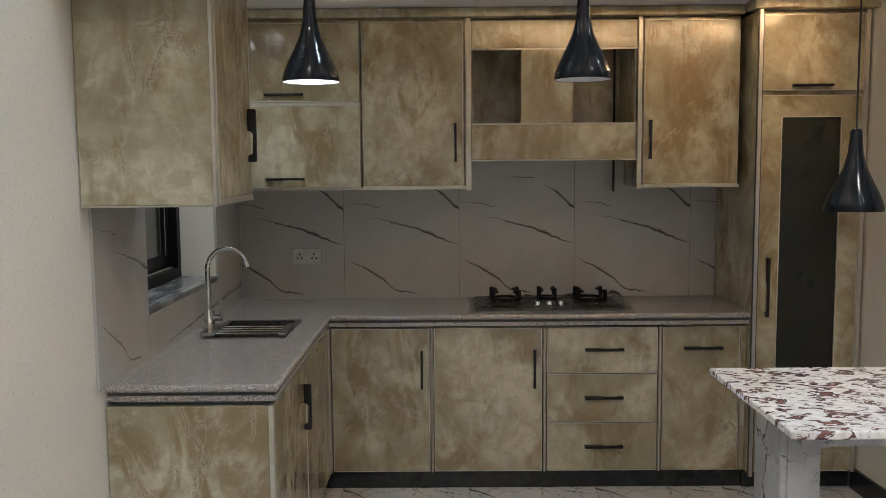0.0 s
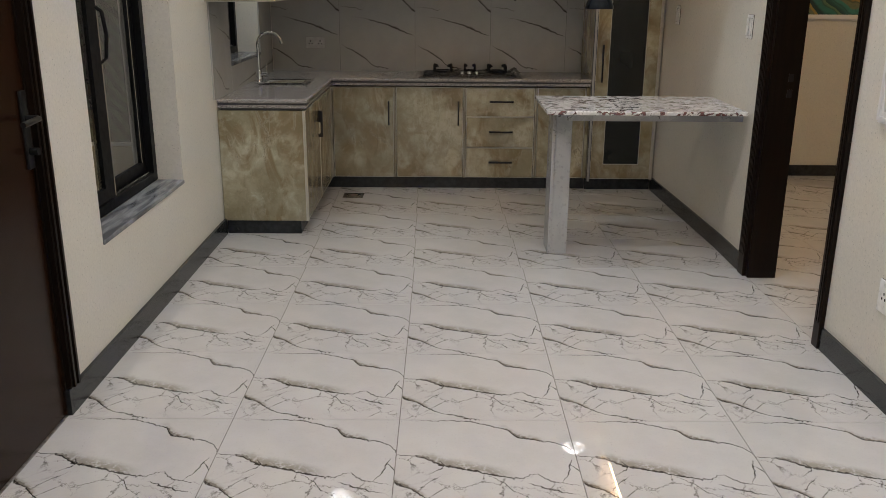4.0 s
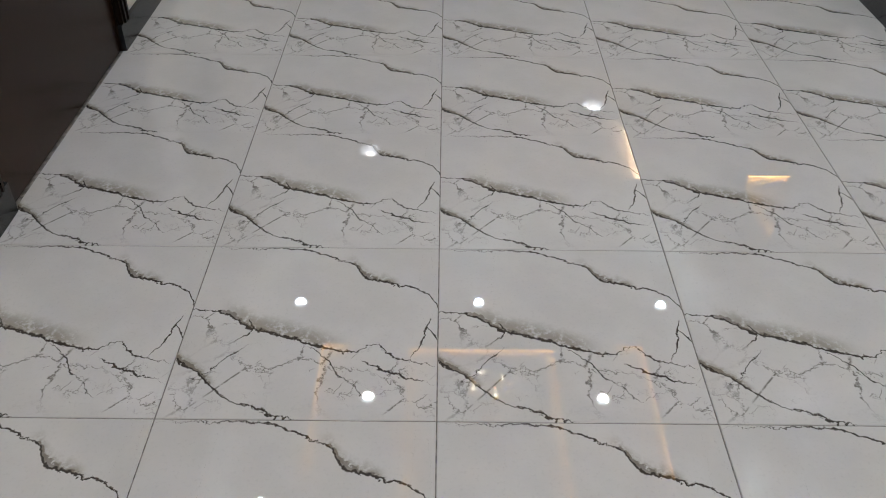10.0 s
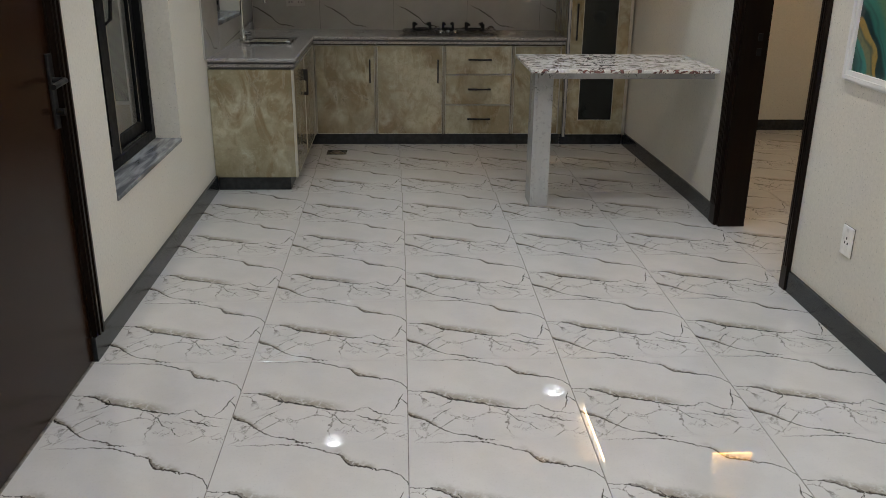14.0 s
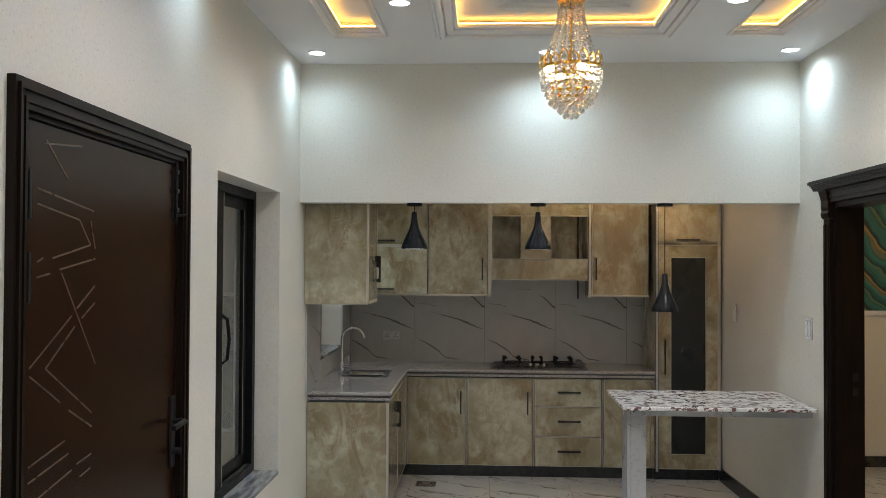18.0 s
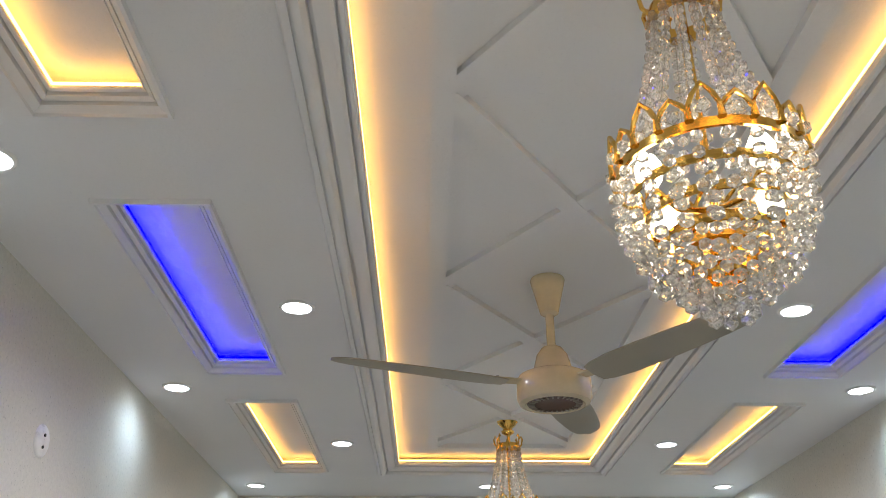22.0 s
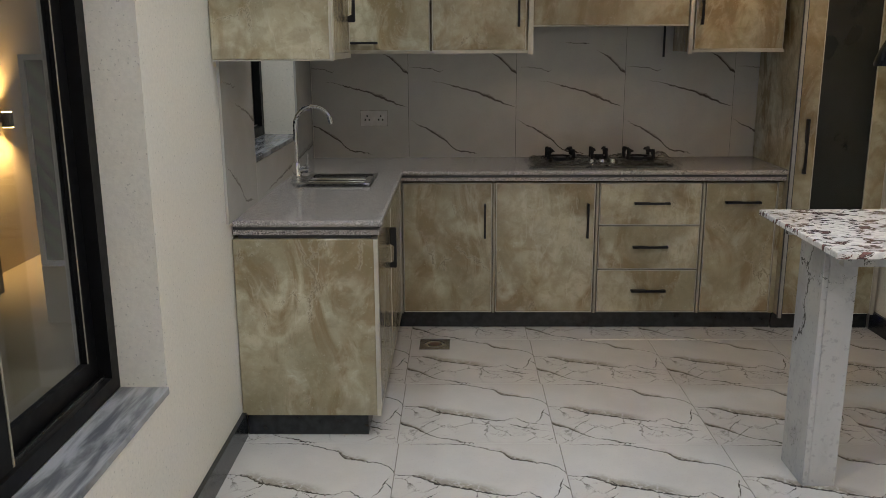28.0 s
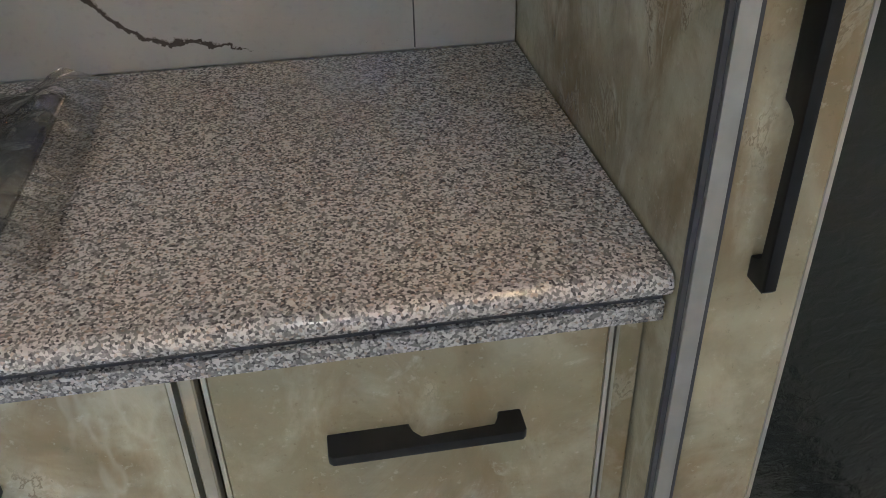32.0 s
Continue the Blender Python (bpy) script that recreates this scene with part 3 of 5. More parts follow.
def prism(outline, depth, bm=None, axes="xyz", at=0.0):
    """Pushes a flat outline out to a solid. axes: the outline's two axes, then that of the depth."""
    bm = bm or bmesh.new()

    def spot(a, b, c):
        v = dict(zip(axes, (a, b, c)))
        return v["x"], v["y"], v["z"]
    lo = [bm.verts.new(spot(a, b, at)) for a, b in outline]
    hi = [bm.verts.new(spot(a, b, at + depth)) for a, b in outline]
    n = len(outline)
    bm.faces.new(lo[::-1])
    bm.faces.new(hi)
    for i in range(n):
        bm.faces.new((lo[i], lo[(i + 1) % n], hi[(i + 1) % n], hi[i]))
    return bm


def mesh_of(name, bm, material, smooth=False):
    bmesh.ops.recalc_face_normals(bm, faces=bm.faces[:])
    me = bpy.data.meshes.new(name)
    bm.to_mesh(me)
    bm.free()
    if material:
        me.materials.append(material)
    if smooth:
        me.shade_smooth()
        try:
            me.set_sharp_from_angle(angle=radians(40))
        except AttributeError:
            pass
    return me


def part(name, bm, material, parent=None, label="", smooth=False):
    ob = new(name, mesh_of(name, bm, material, smooth))
    if parent:
        ob.parent = parent
    return tagged(ob, label)


def thing(name, label, category, group="", at=(0, 0, 0), kind=""):
    ob = new(name)
    ob.matrix_world = pose(*at)
    ob.empty_display_size = 0.1
    return tagged(ob, label, category, group, kind)


def structure(name, bm, material, label=""):
    ob = part(name, bm, material, None, label)
    return tagged(ob, label or name.replace("_", " "), "", "", "structure")

# ---- structure ----
T = 0.16
DOOR_Y = (-3.222, -2.125)      # opening of the brown door
DOOR_TOP = 2.058
WIN_Y, WIN_Z = (-1.648, -0.515), (0.527, 2.08)
KWIN_Y, KWIN_Z = (0.66, 1.60), (1.03, 2.05)
WAY_Y, WAY_TOP = (-1.43, -0.50), 2.03
XK = 2.99                  # kitchen's wall on the doorway side, at its far end
TILE = 0.607

structure("subfloor", boxes((-0.3, 5.6, YB - 0.2, YK + 0.3, -0.12, -0.004)), M_GROUT, "grey mortar bed below the floor tiles")
# wall with the brown door and the window
structure("wall_west", boxes(
    (-T, 0, YB, DOOR_Y[0], 0, H + 0.1), (-T, 0, DOOR_Y[0], DOOR_Y[1], DOOR_TOP, H + 0.1), (-T, 0, DOOR_Y[1], WIN_Y[0], 0, H + 0.1),
    (-T, 0, WIN_Y[0], WIN_Y[1], 0, WIN_Z[0] - 0.02), (-T, 0, WIN_Y[0], WIN_Y[1], WIN_Z[1], H + 0.1), (-T, 0, WIN_Y[1], KWIN_Y[0], 0, H + 0.1),
    (-T, 0, KWIN_Y[0], KWIN_Y[1], 0, KWIN_Z[0] - 0.02), (-T, 0, KWIN_Y[0], KWIN_Y[1], KWIN_Z[1], H + 0.1), (-T, 0, KWIN_Y[1], YK + T, 0, H + 0.1)),
    M_WALL, "off-white painted wall with a brown door and a black window")
structure("wall_north", boxes((0, XR + T, YK, YK + T, 0, H + 0.1)), M_WALL, "off-white painted wall behind the kitchen cabinets")
structure("wall_south", boxes((-T, XR + T, YB - T, YB, 0, H + 0.1)), M_WALL, "plain off-white wall closing the living room")
structure("wall_east", boxes(
    (XR, XR + 0.14, YB, WAY_Y[0], 0, H + 0.1), (XR, XR + 0.14, WAY_Y[0], WAY_Y[1], WAY_TOP, H + 0.1), (XR, XR + 0.14, WAY_Y[1], 0.0, 0, H + 0.1)),
    M_WALL, "off-white painted wall with a dark wooden doorway")
structure("wall_kitchen_side", prism([(XR, 0.0), (XK, YK), (XR + 0.14, YK), (XR + 0.14, 0.0)], H + 0.1, None, "xyz"), M_WALL,
          "off-white painted kitchen wall with a switch")
structure("beam", boxes((0, XR, 0.0, 0.115, SOFFIT, H + 0.1)), M_WALL, "off-white wall above the kitchen opening")
# next room behind the doorway
structure("next_room_wall_north", boxes((XR + 0.14, 5.6, 2.13, 2.29, 0, 2.9)), M_WALL, "beige wall of the next room with a panel of wallpaper")
structure("next_room_wall_east", boxes((5.5, 5.66, YB, 2.13, 0, 2.9)), M_WALL, "plain wall of the next room")
structure("next_room_wall_south", boxes((XR + 0.14, 5.5, -2.6, -2.44, 0, 2.9)), M_WALL, "plain wall of the next room")

# ceiling with a raised tray, moulded frames and lit recesses, all one mesh
TX, TY = (1.002, 2.032), (-5.21, -0.75)
RECESS = [(x0, x0 + 0.19, y0 - (0.03 if x0 < 1 else 0.015), y0 + (1.14 if x0 < 1 else 1.155), c) for x0 in (0.372, 2.492) for y0, c in ((-1.855, "y"), (-3.475, "b"), (-5.10, "y"))]


def frame_strip(bm, x0, x1, y0, y1, w, z0, z1):
    box(bm, x0, x1, y0, y0 + w, z0, z1)
    box(bm, x0, x1, y1 - w, y1, z0, z1)
    box(bm, x0, x0 + w, y0 + w, y1 - w, z0, z1)
    box(bm, x1 - w, x1, y0 + w, y1 - w, z0, z1)


def moulding(bm, x0, x1, y0, y1, profile):
    """Mitred frame round an opening; profile: outward offset and height of each line."""
    loops = []
    for a, z in profile:
        loops.append([bm.verts.new(c) for c in ((x0 - a, y0 - a, z), (x1 + a, y0 - a, z), (x1 + a, y1 + a, z), (x0 - a, y1 + a, z))])
    for lo, hi in zip(loops, loops[1:]):
        for i in range(4):
            j = (i + 1) % 4
            bm.faces.new((lo[i], lo[j], hi[j], hi[i]))


TRAY_EDGE = [(0.06, 2.953), (0.0, 2.953), (0.0, 2.936), (0.005, 2.932), (0.014, 2.932), (0.015, 2.944), (0.021, 2.944), (0.022, 2.928), (0.030, 2.922), (0.056, 2.912), (0.058, 2.912), (0.059, 2.926), (0.067, 2.926), (0.068, 2.909),
             (0.078, 2.899), (0.092, 2.897), (0.093, 2.906), (0.099, 2.906), (0.100, 2.899), (0.114, 2.900), (0.120, 2.908), (0.121, 2.9205)]
RECESS_EDGE = [(0.035, 2.954), (0.0, 2.954), (0.0, 2.946), (0.005, 2.942), (0.006, 2.948), (0.010, 2.948), (0.011, 2.936), (0.021, 2.930), (0.022, 2.936), (0.026, 2.936), (0.027, 2.924), (0.043, 2.914), (0.045, 2.907), (0.053, 2.907), (0.055, 2.9205)]


def ceiling():
    bm = bmesh.new()
    holes = [(TX[0] - 0.09, TX[1] + 0.09, TY[0] - 0.09, TY[1] + 0.09)] + [(r[0] - 0.045, r[1] + 0.045, r[2] - 0.045, r[3] + 0.045) for r in RECESS]
    xs = sorted({0.0, XR, *[v for r in holes for v in r[:2]]})
    ys = sorted({YB, 0.0, *[v for r in holes for v in r[2:4]]})
    for xa, xb in zip(xs, xs[1:]):
        for ya, yb in zip(ys, ys[1:]):
            mx, my = (xa + xb) / 2, (ya + yb) / 2
            if not any(h[0] < mx < h[1] and h[2] < my < h[3] for h in holes):
                box(bm, xa, xb, ya, yb, H, H + 0.012)
    # tray
    box(bm, TX[0] - 0.14, TX[1] + 0.14, TY[0] - 0.14, TY[1] + 0.14, 2.985, 3.02)
    frame_strip(bm, TX[0] - 0.14, TX[1] + 0.14, TY[0] - 0.14, TY[1] + 0.14, 0.02, H + 0.012, 2.985)
    moulding(bm, TX[0], TX[1], TY[0], TY[1], TRAY_EDGE)
    # tray's raised frame and crossed strips
    frame_strip(bm, 1.155, 1.915, -5.0, -0.95, 0.052, 2.963, 2.985)
    for c in (-1.51, -2.472, -3.434, -4.396):
        xa, xb, ya, yb = 1.19, 1.88, c - 0.481, c + 0.481
        for p, q in (((xa, ya), (xb, yb)), ((xa, yb), (xb, ya))):
            d = Vector((q[0] - p[0], q[1] - p[1])).normalized() * 0.028
            n = (-d.y, d.x)
            for lo, hi, s in ((0.0, 0.5, 0), (0.5, 1.0, 1)):
                a = (p[0] + (q[0] - p[0]) * lo, p[1] + (q[1] - p[1]) * lo)
                b = (p[0] + (q[0] - p[0]) * hi, p[1] + (q[1] - p[1]) * hi)
                prism([(a[0] + n[0], a[1] + n[1]), (a[0] - n[0], a[1] - n[1]), (b[0] - n[0], b[1] - n[1]), (b[0] + n[0], b[1] + n[1])],
                      0.019 if p[1] < q[1] else 0.0175, bm, "xyz", 2.985 - (0.019 if p[1] < q[1] else 0.0175))
    # side recesses
    for x0, x1, y0, y1, c in RECESS:
        box(bm, x0 - 0.06, x1 + 0.06, y0 - 0.06, y1 + 0.06, 2.99, 3.01)
        frame_strip(bm, x0 - 0.06, x1 + 0.06, y0 - 0.06, y1 + 0.06, 0.01, H + 0.012, 2.99)
        moulding(bm, x0, x1, y0, y1, RECESS_EDGE)
    # closes the roof above
    box(bm, 0, XR, YB, 0, 3.06, 3.12)
    return bm


structure("ceiling", ceiling(), M_CEIL, "white false ceiling with a moulded tray and lit recesses")

led = boxes()
z = 2.9535
for y0, y1 in ((TY[0] - 0.008, TY[0] + 0.001), (TY[1] - 0.001, TY[1] + 0.008)):
    box(led, TX[0] - 0.008, TX[1] + 0.008, y0, y1, z, z + 0.008)
for x0, x1 in ((TX[0] - 0.008, TX[0] + 0.001), (TX[1] - 0.001, TX[1] + 0.008)):
    box(led, x0, x1, TY[0] + 0.0035, TY[1] - 0.0035, z, z + 0.008)
tagged(part("led_strip", led, M_LED_Y, None), "glowing warm white light strip hidden in the ceiling tray", "light strip")
for x0, x1, y0, y1, c in RECESS:
    xl = x0 - 0.007 if x0 < 1 else x1 - 0.002
    b = boxes((xl, xl + 0.009, y0, y1, 2.9545, 2.962), (x0 + 0.002, x1 - 0.002, y1 - 0.001, y1 + 0.008, 2.9545, 2.962))
    if c == "y":
        tagged(part("led_strip", b, M_LED_Y, None), "glowing warm light strip hidden in a ceiling recess", "light strip", "recess light strips")
    else:
        tagged(part("led_strip", b, M_LED_B, None), "glowing blue light strip hidden in a ceiling recess", "light strip", "recess light strips")


def lit_tray(x0, x1, y0, y1, zc, room, sides):
    """A flat ceiling with one raised tray behind a moulded lip. Gives the strips' boxes that lie on the lip."""
    bm = bmesh.new()
    rx0, rx1, ry0, ry1 = room
    hx0, hx1, hy0, hy1 = x0 - 0.045, x1 + 0.045, y0 - 0.045, y1 + 0.045
    for r in ((rx0, rx1, ry0, hy0), (rx0, rx1, hy1, ry1), (rx0, hx0, hy0, hy1), (hx1, rx1, hy0, hy1)):
        box(bm, *r, zc, zc + 0.012)
    box(bm, x0 - 0.08, x1 + 0.08, y0 - 0.08, y1 + 0.08, zc + 0.075, zc + 0.1)
    frame_strip(bm, x0 - 0.08, x1 + 0.08, y0 - 0.08, y1 + 0.08, 0.02, zc + 0.012, zc + 0.075)
    moulding(bm, x0, x1, y0, y1, [(a, z - H + zc) for a, z in RECESS_EDGE])
    za, zb = zc + 0.0345, zc + 0.042
    rows = {"s": (x0 + 0.38 * (x1 - x0), x1, y0 - 0.032, y0 - 0.023, za, zb), "n": (x0, x1, y1 + 0.001, y1 + 0.010, za, zb),
            "w": (x0 - 0.010, x0 - 0.001, y0, y1, za, zb), "e": (x1 - 0.003, x1 + 0.006, y0, y1, za, zb)}
    return bm, boxes(*[rows[k] for k in sides])


shell, strip = lit_tray(*KX, *KY, KH, (0, XR, 0.115, YK), "se")
structure("kitchen_ceiling", shell, M_CEIL, "white kitchen ceiling with a lit tray")
tagged(part("led_strip", strip, M_LED_KY, None), "glowing warm white light strip hidden in the kitchen ceiling tray", "light strip")
shell, strip = lit_tray(3.92, 4.74, -1.5, 1.40, 2.80, (XR + 0.14, 5.5, -2.44, 2.13), "snwe")
structure("next_room_ceiling", shell, M_CEIL, "white ceiling of the next room with a lit tray")
tagged(part("led_strip", strip, M_LED_NY, None), "glowing warm light strip hidden in the next room's ceiling tray", "light strip")


def downlight(x, y, zc, lens):
    ob = thing("downlight", "white round recessed ceiling downlight, switched on", "downlight", "ceiling downlights", (x, y, zc))
    part("rim", lathe([(0.0445, -0.001), (0.047, -0.006), (0.053, -0.006), (0.057, -0.001), (0.057, 0.004)], 32), M_SWITCH, ob, "", True)
    part("lens", lathe([(0.0, -0.004), (0.044, -0.004), (0.044, 0.0)], 32), lens, ob, "glowing white lens")


for x, y in SPOTS:
    downlight(x, y, H, M_LED_W)
for x, y in KSPOTS:
    downlight(x, y, KH, M_LED_KW)

# ---- brown door ----


def brown_door():
    d = tagged(thing("door_1", "closed dark brown flush door with engraved lines and a black handle", "door"), kind="structure")
    y0, y1 = DOOR_Y
    fr = bmesh.new()
    for i, (w, px) in enumerate(((0.0, 0.020), (0.015, 0.028), (0.030, 0.020), (0.045, 0.030), (0.060, 0.022))):
        a, b = w, w + 0.014
        la, lb = w * 0.85, (w + 0.014) * 0.85
        box(fr, 0.0, px, y0 - lb, y0 - la, 0.102, DOOR_TOP + b)
        box(fr, 0.0, px, y1 + a, y1 + b, 0.102, DOOR_TOP + b)
        box(fr, 0.0, px, y0 - la, y1 + a, DOOR_TOP + a, DOOR_TOP + b)
    part("door_frame", fr, M_TRIM, d, "stepped black-brown door frame")
    part("jamb", boxes((-T, 0, y0, y0 + 0.012, 0, DOOR_TOP), (-T, 0, y1 - 0.012, y1, 0, DOOR_TOP), (-T, 0, y0 + 0.012, y1 - 0.012, DOOR_TOP - 0.012, DOOR_TOP)), M_TRIM, d)
    leaf = part("leaf", bevelled(boxes((-0.045, -0.003, y0 + 0.016, y1 - 0.016, 0.006, DOOR_TOP - 0.016)), 0.003), M_DOOR, d, "dark brown veneered leaf")
    # engraved lines: pairs of slanting strokes near the hinges
    strokes = [((-3.13, 1.87), (-2.81, 1.83)), ((-3.13, 1.83), (-2.90, 1.80)), ((-2.90, 1.80), (-2.83, 1.73)), ((-2.83, 1.80), (-2.80, 1.72)),
               ((-3.05, 1.69), (-2.83, 1.73)), ((-3.01, 1.66), (-2.80, 1.69)), ((-3.13, 1.68), (-3.10, 1.69)), ((-3.13, 1.64), (-3.06, 1.65)),
               ((-2.91, 1.55), (-2.80, 1.61)), ((-2.88, 1.52), (-2.80, 1.56)), ((-3.16, 1.41), (-2.94, 1.53)), ((-3.08, 1.40), (-2.92, 1.50)),
               ((-3.16, 1.39), (-3.00, 1.30)), ((-3.08, 1.40), (-2.81, 1.24)), ((-2.95, 1.27), (-2.81, 1.20)), ((-3.16, 1.16), (-2.97, 1.19)),
               ((-3.16, 1.12), (-2.95, 1.15)), ((-3.11, 1.07), (-2.93, 1.10)), ((-2.90, 1.11), (-2.81, 1.12)), ((-2.88, 1.07), (-2.81, 1.08)),
               ((-3.00, 1.65), (-2.79, 1.38)), ((-3.10, 1.99), (-2.89, 2.01)), ((-3.09, 2.00), (-2.97, 1.91))]
    for (a, b), (c, e) in strokes:
        v = Vector((c - a, e - b))
        n = Vector((-v.y, v.x)).normalized() * 0.0022
        ya, yc = a, c
        part("engraved_line", prism([(ya + n.x, b + n.y), (ya - n.x, b - n.y), (yc - n.x, e - n.y), (yc + n.x, e + n.y)], 0.003, None, "yzx", -0.0045), M_GROOVE, leaf)
    for hz in (1.85, 1.64, 0.35):
        part("hinge", bevelled(boxes((-0.004, 0.010, y0 + 0.030, y0 + 0.042, hz - 0.065, hz + 0.065)), 0.003), M_BLACK, d)
    h = part("handle", bevelled(boxes((-0.003, 0.007, y1 - 0.060, y1 - 0.020, 0.93, 1.19)), 0.004), M_BLACK, leaf, "black lever handle on a long plate")
    part("lever", tube([(0.0, y1 - 0.04, 1.10), (0.045, y1 - 0.04, 1.10), (0.052, y1 - 0.046, 1.10), (0.052, y1 - 0.16, 1.095)], 0.010), M_BLACK, d, "", True)
    part("key_turn", lathe([(0.0, 0.035), (0.013, 0.035), (0.013, 0.0)], 16), M_BLACK, d, "", True).matrix_local = pose(0, y1 - 0.04, 0.99, 0, 90, 0)
    yb = y1 - 0.030
    b = part("bolt", bevelled(boxes((-0.003, 0.0, yb - 0.014, yb + 0.014, 1.83, 2.035)), 0.001, 1), M_BLACK, leaf, "black tower bolt")
    part("bolt_rod", tube([(0.006, yb, 1.835), (0.006, yb, 2.05)], 0.0055, 10), M_BLACK, b, "", True)
    for hz in (1.875, 1.945, 2.015):
        part("bolt_guide", bevelled(boxes((-0.0005, 0.014, yb - 0.012, yb + 0.012, hz - 0.008, hz + 0.008)), 0.002, 1), M_BLACK, b)
    part("bolt_knob", tube([(0.006, yb, 1.855), (0.014, yb + 0.008, 1.856), (0.036, yb + 0.026, 1.858)], 0.0045, 8), M_BLACK, b)


brown_door()

# ---- windows ----


def sliding_window(name, ys, zs, xf, label, meet=None, wide=0.045, stiles=(0.058, 0.058)):
    w = tagged(thing(name, label, "window"), kind="structure")
    y0, y1, z0, z1 = ys[0], ys[1], zs[0], zs[1]
    f = bmesh.new()
    for y_a, y_b, z_a, z_b in ((y0, y1, z0, z0 + 0.045), (y0, y1, z1 - 0.045, z1), (y0, y0 + 0.045, z0 + 0.045, z1 - 0.045), (y1 - wide, y1, z0 + 0.045, z1 - 0.045)):
        box(f, xf - 0.05, xf + 0.03, y_a, y_b, z_a, z_b)
    part("window_frame", f, M_FRAME, w, "black aluminium frame")
    r = boxes((xf + 0.008, xf + 0.014, y0 + 0.045, y1 - wide, z0 + 0.045, z0 + 0.058), (xf - 0.022, xf - 0.016, y0 + 0.045, y1 - wide, z0 + 0.045, z0 + 0.058),
              (xf - 0.05, xf - 0.044, y0 + 0.045, y1 - wide, z0 + 0.045, z0 + 0.058))
    part("rail", r, M_STEEL, w, "aluminium slide rail")
    mid = (y0 + y1) / 2 if meet is None else meet
    for k, (a, b, x) in enumerate(((y0 + 0.045, mid + 0.03, xf + 0.012), (mid - 0.03, y1 - wide, xf - 0.020))):
        s = bmesh.new()
        za, zb, t = z0 + 0.052, z1 - 0.048, 0.058
        for y_a, y_b, z_a, z_b in ((a, b, za, za + t), (a, b, zb - t, zb), (a, a + t, za + t, zb - t), (b - stiles[k], b, za + t, zb - t)):
            box(s, x - 0.012, x + 0.012, y_a, y_b, z_a, z_b)
        sash = part("sash", s, M_FRAME, w)
        # pale strip: the highlight on the sash's aluminium edge, put into the colour
        part("glazing_bead", boxes((x + 0.0121, x + 0.014, b - 0.010, b - 0.003, za + 0.002, zb - 0.002)) if k == 0 else
             boxes((x + 0.0121, x + 0.014, b - stiles[k] + 0.001, b - stiles[k] + 0.005, za + t, zb - t)), M_STRIP, sash, "thin aluminium edge with its highlight in the colour")
        p = part("pane", boxes((x - 0.003, x + 0.003, a + t, b - stiles[k], za + t, zb - t)), M_GLASS, sash, "clear glass pane")
        p.visible_shadow = False
        if k == 0:
            hz = (z0 + z1) / 2
            part("sash_handle", tube([(x + 0.010, b - 0.012, hz + 0.12), (x + 0.034, b - 0.004, hz + 0.10), (x + 0.044, b, hz), (x + 0.034, b - 0.004, hz - 0.10), (x + 0.010, b - 0.012, hz - 0.12)], 0.009), M_FRAME, sash, "", True)
    return w


w1 = sliding_window("window_1", WIN_Y, WIN_Z, -0.165, "black aluminium sliding window in a deep plastered reveal", -1.12, 0.05, (0.115, 0.06))
part("window_sill", bevelled(boxes((-0.134, 0.006, WIN_Y[0] + 0.002, WIN_Y[1] - 0.002, WIN_Z[0] - 0.02, WIN_Z[0])), 0.003), M_SILL, w1, "streaked grey marble sill")
w2 = sliding_window("window_2", KWIN_Y, KWIN_Z, -0.19, "black aluminium sliding kitchen window above the sink")
part("window_sill", bevelled(boxes((-0.158, 0.012, KWIN_Y[0] + 0.002, KWIN_Y[1] - 0.002, KWIN_Z[0] - 0.02, KWIN_Z[0])), 0.003), M_SILL, w2, "grey marble sill")
structure("wall_west_reveal", boxes((-0.26, -T, WIN_Y[0] - 0.3, WIN_Y[0], 0.2, 2.4), (-0.26, -T, WIN_Y[1], WIN_Y[1] + 0.3, 0.2, 2.4),
                                    (-0.26, -T, WIN_Y[0], WIN_Y[1], 0.2, WIN_Z[0] - 0.02), (-0.26, -T, WIN_Y[0], WIN_Y[1], WIN_Z[1], 2.4),
                                    (-0.26, -T, KWIN_Y[0] - 0.3, KWIN_Y[0], 0.2, 2.4), (-0.26, -T, KWIN_Y[1], KWIN_Y[1] + 0.3, 0.2, 2.4),
                                    (-0.26, -T, KWIN_Y[0], KWIN_Y[1], 0.2, KWIN_Z[0] - 0.02), (-0.26, -T, KWIN_Y[0], KWIN_Y[1], KWIN_Z[1], 2.4)), M_WALL, "outer leaf of the window wall")

# yard outside
LAMP_Y, LAMP_Z = 3.25, 0.97
structure("ground", boxes((-30, -0.26, -30, 30, -0.2, -0.1)), M_OUT, "beige paved yard outside the windows")
structure("yard_wall", boxes((-2.6, -2.42, -12, 12, -0.1, 3.2)), M_OUT, "beige plastered yard wall")
wl = thing("wall_lamp", "lit black up and down wall lamp on the yard wall", "wall lamp", "", (-2.42, LAMP_Y, LAMP_Z))
part("body", lathe([(0.0, -0.05), (0.04, -0.05), (0.04, 0.05), (0.0, 0.05)], 20), M_BLACK, wl).location = (0.07, 0, 0)
part("bracket", boxes((0.0, 0.04, -0.02, 0.02, -0.02, 0.02)), M_BLACK, wl)
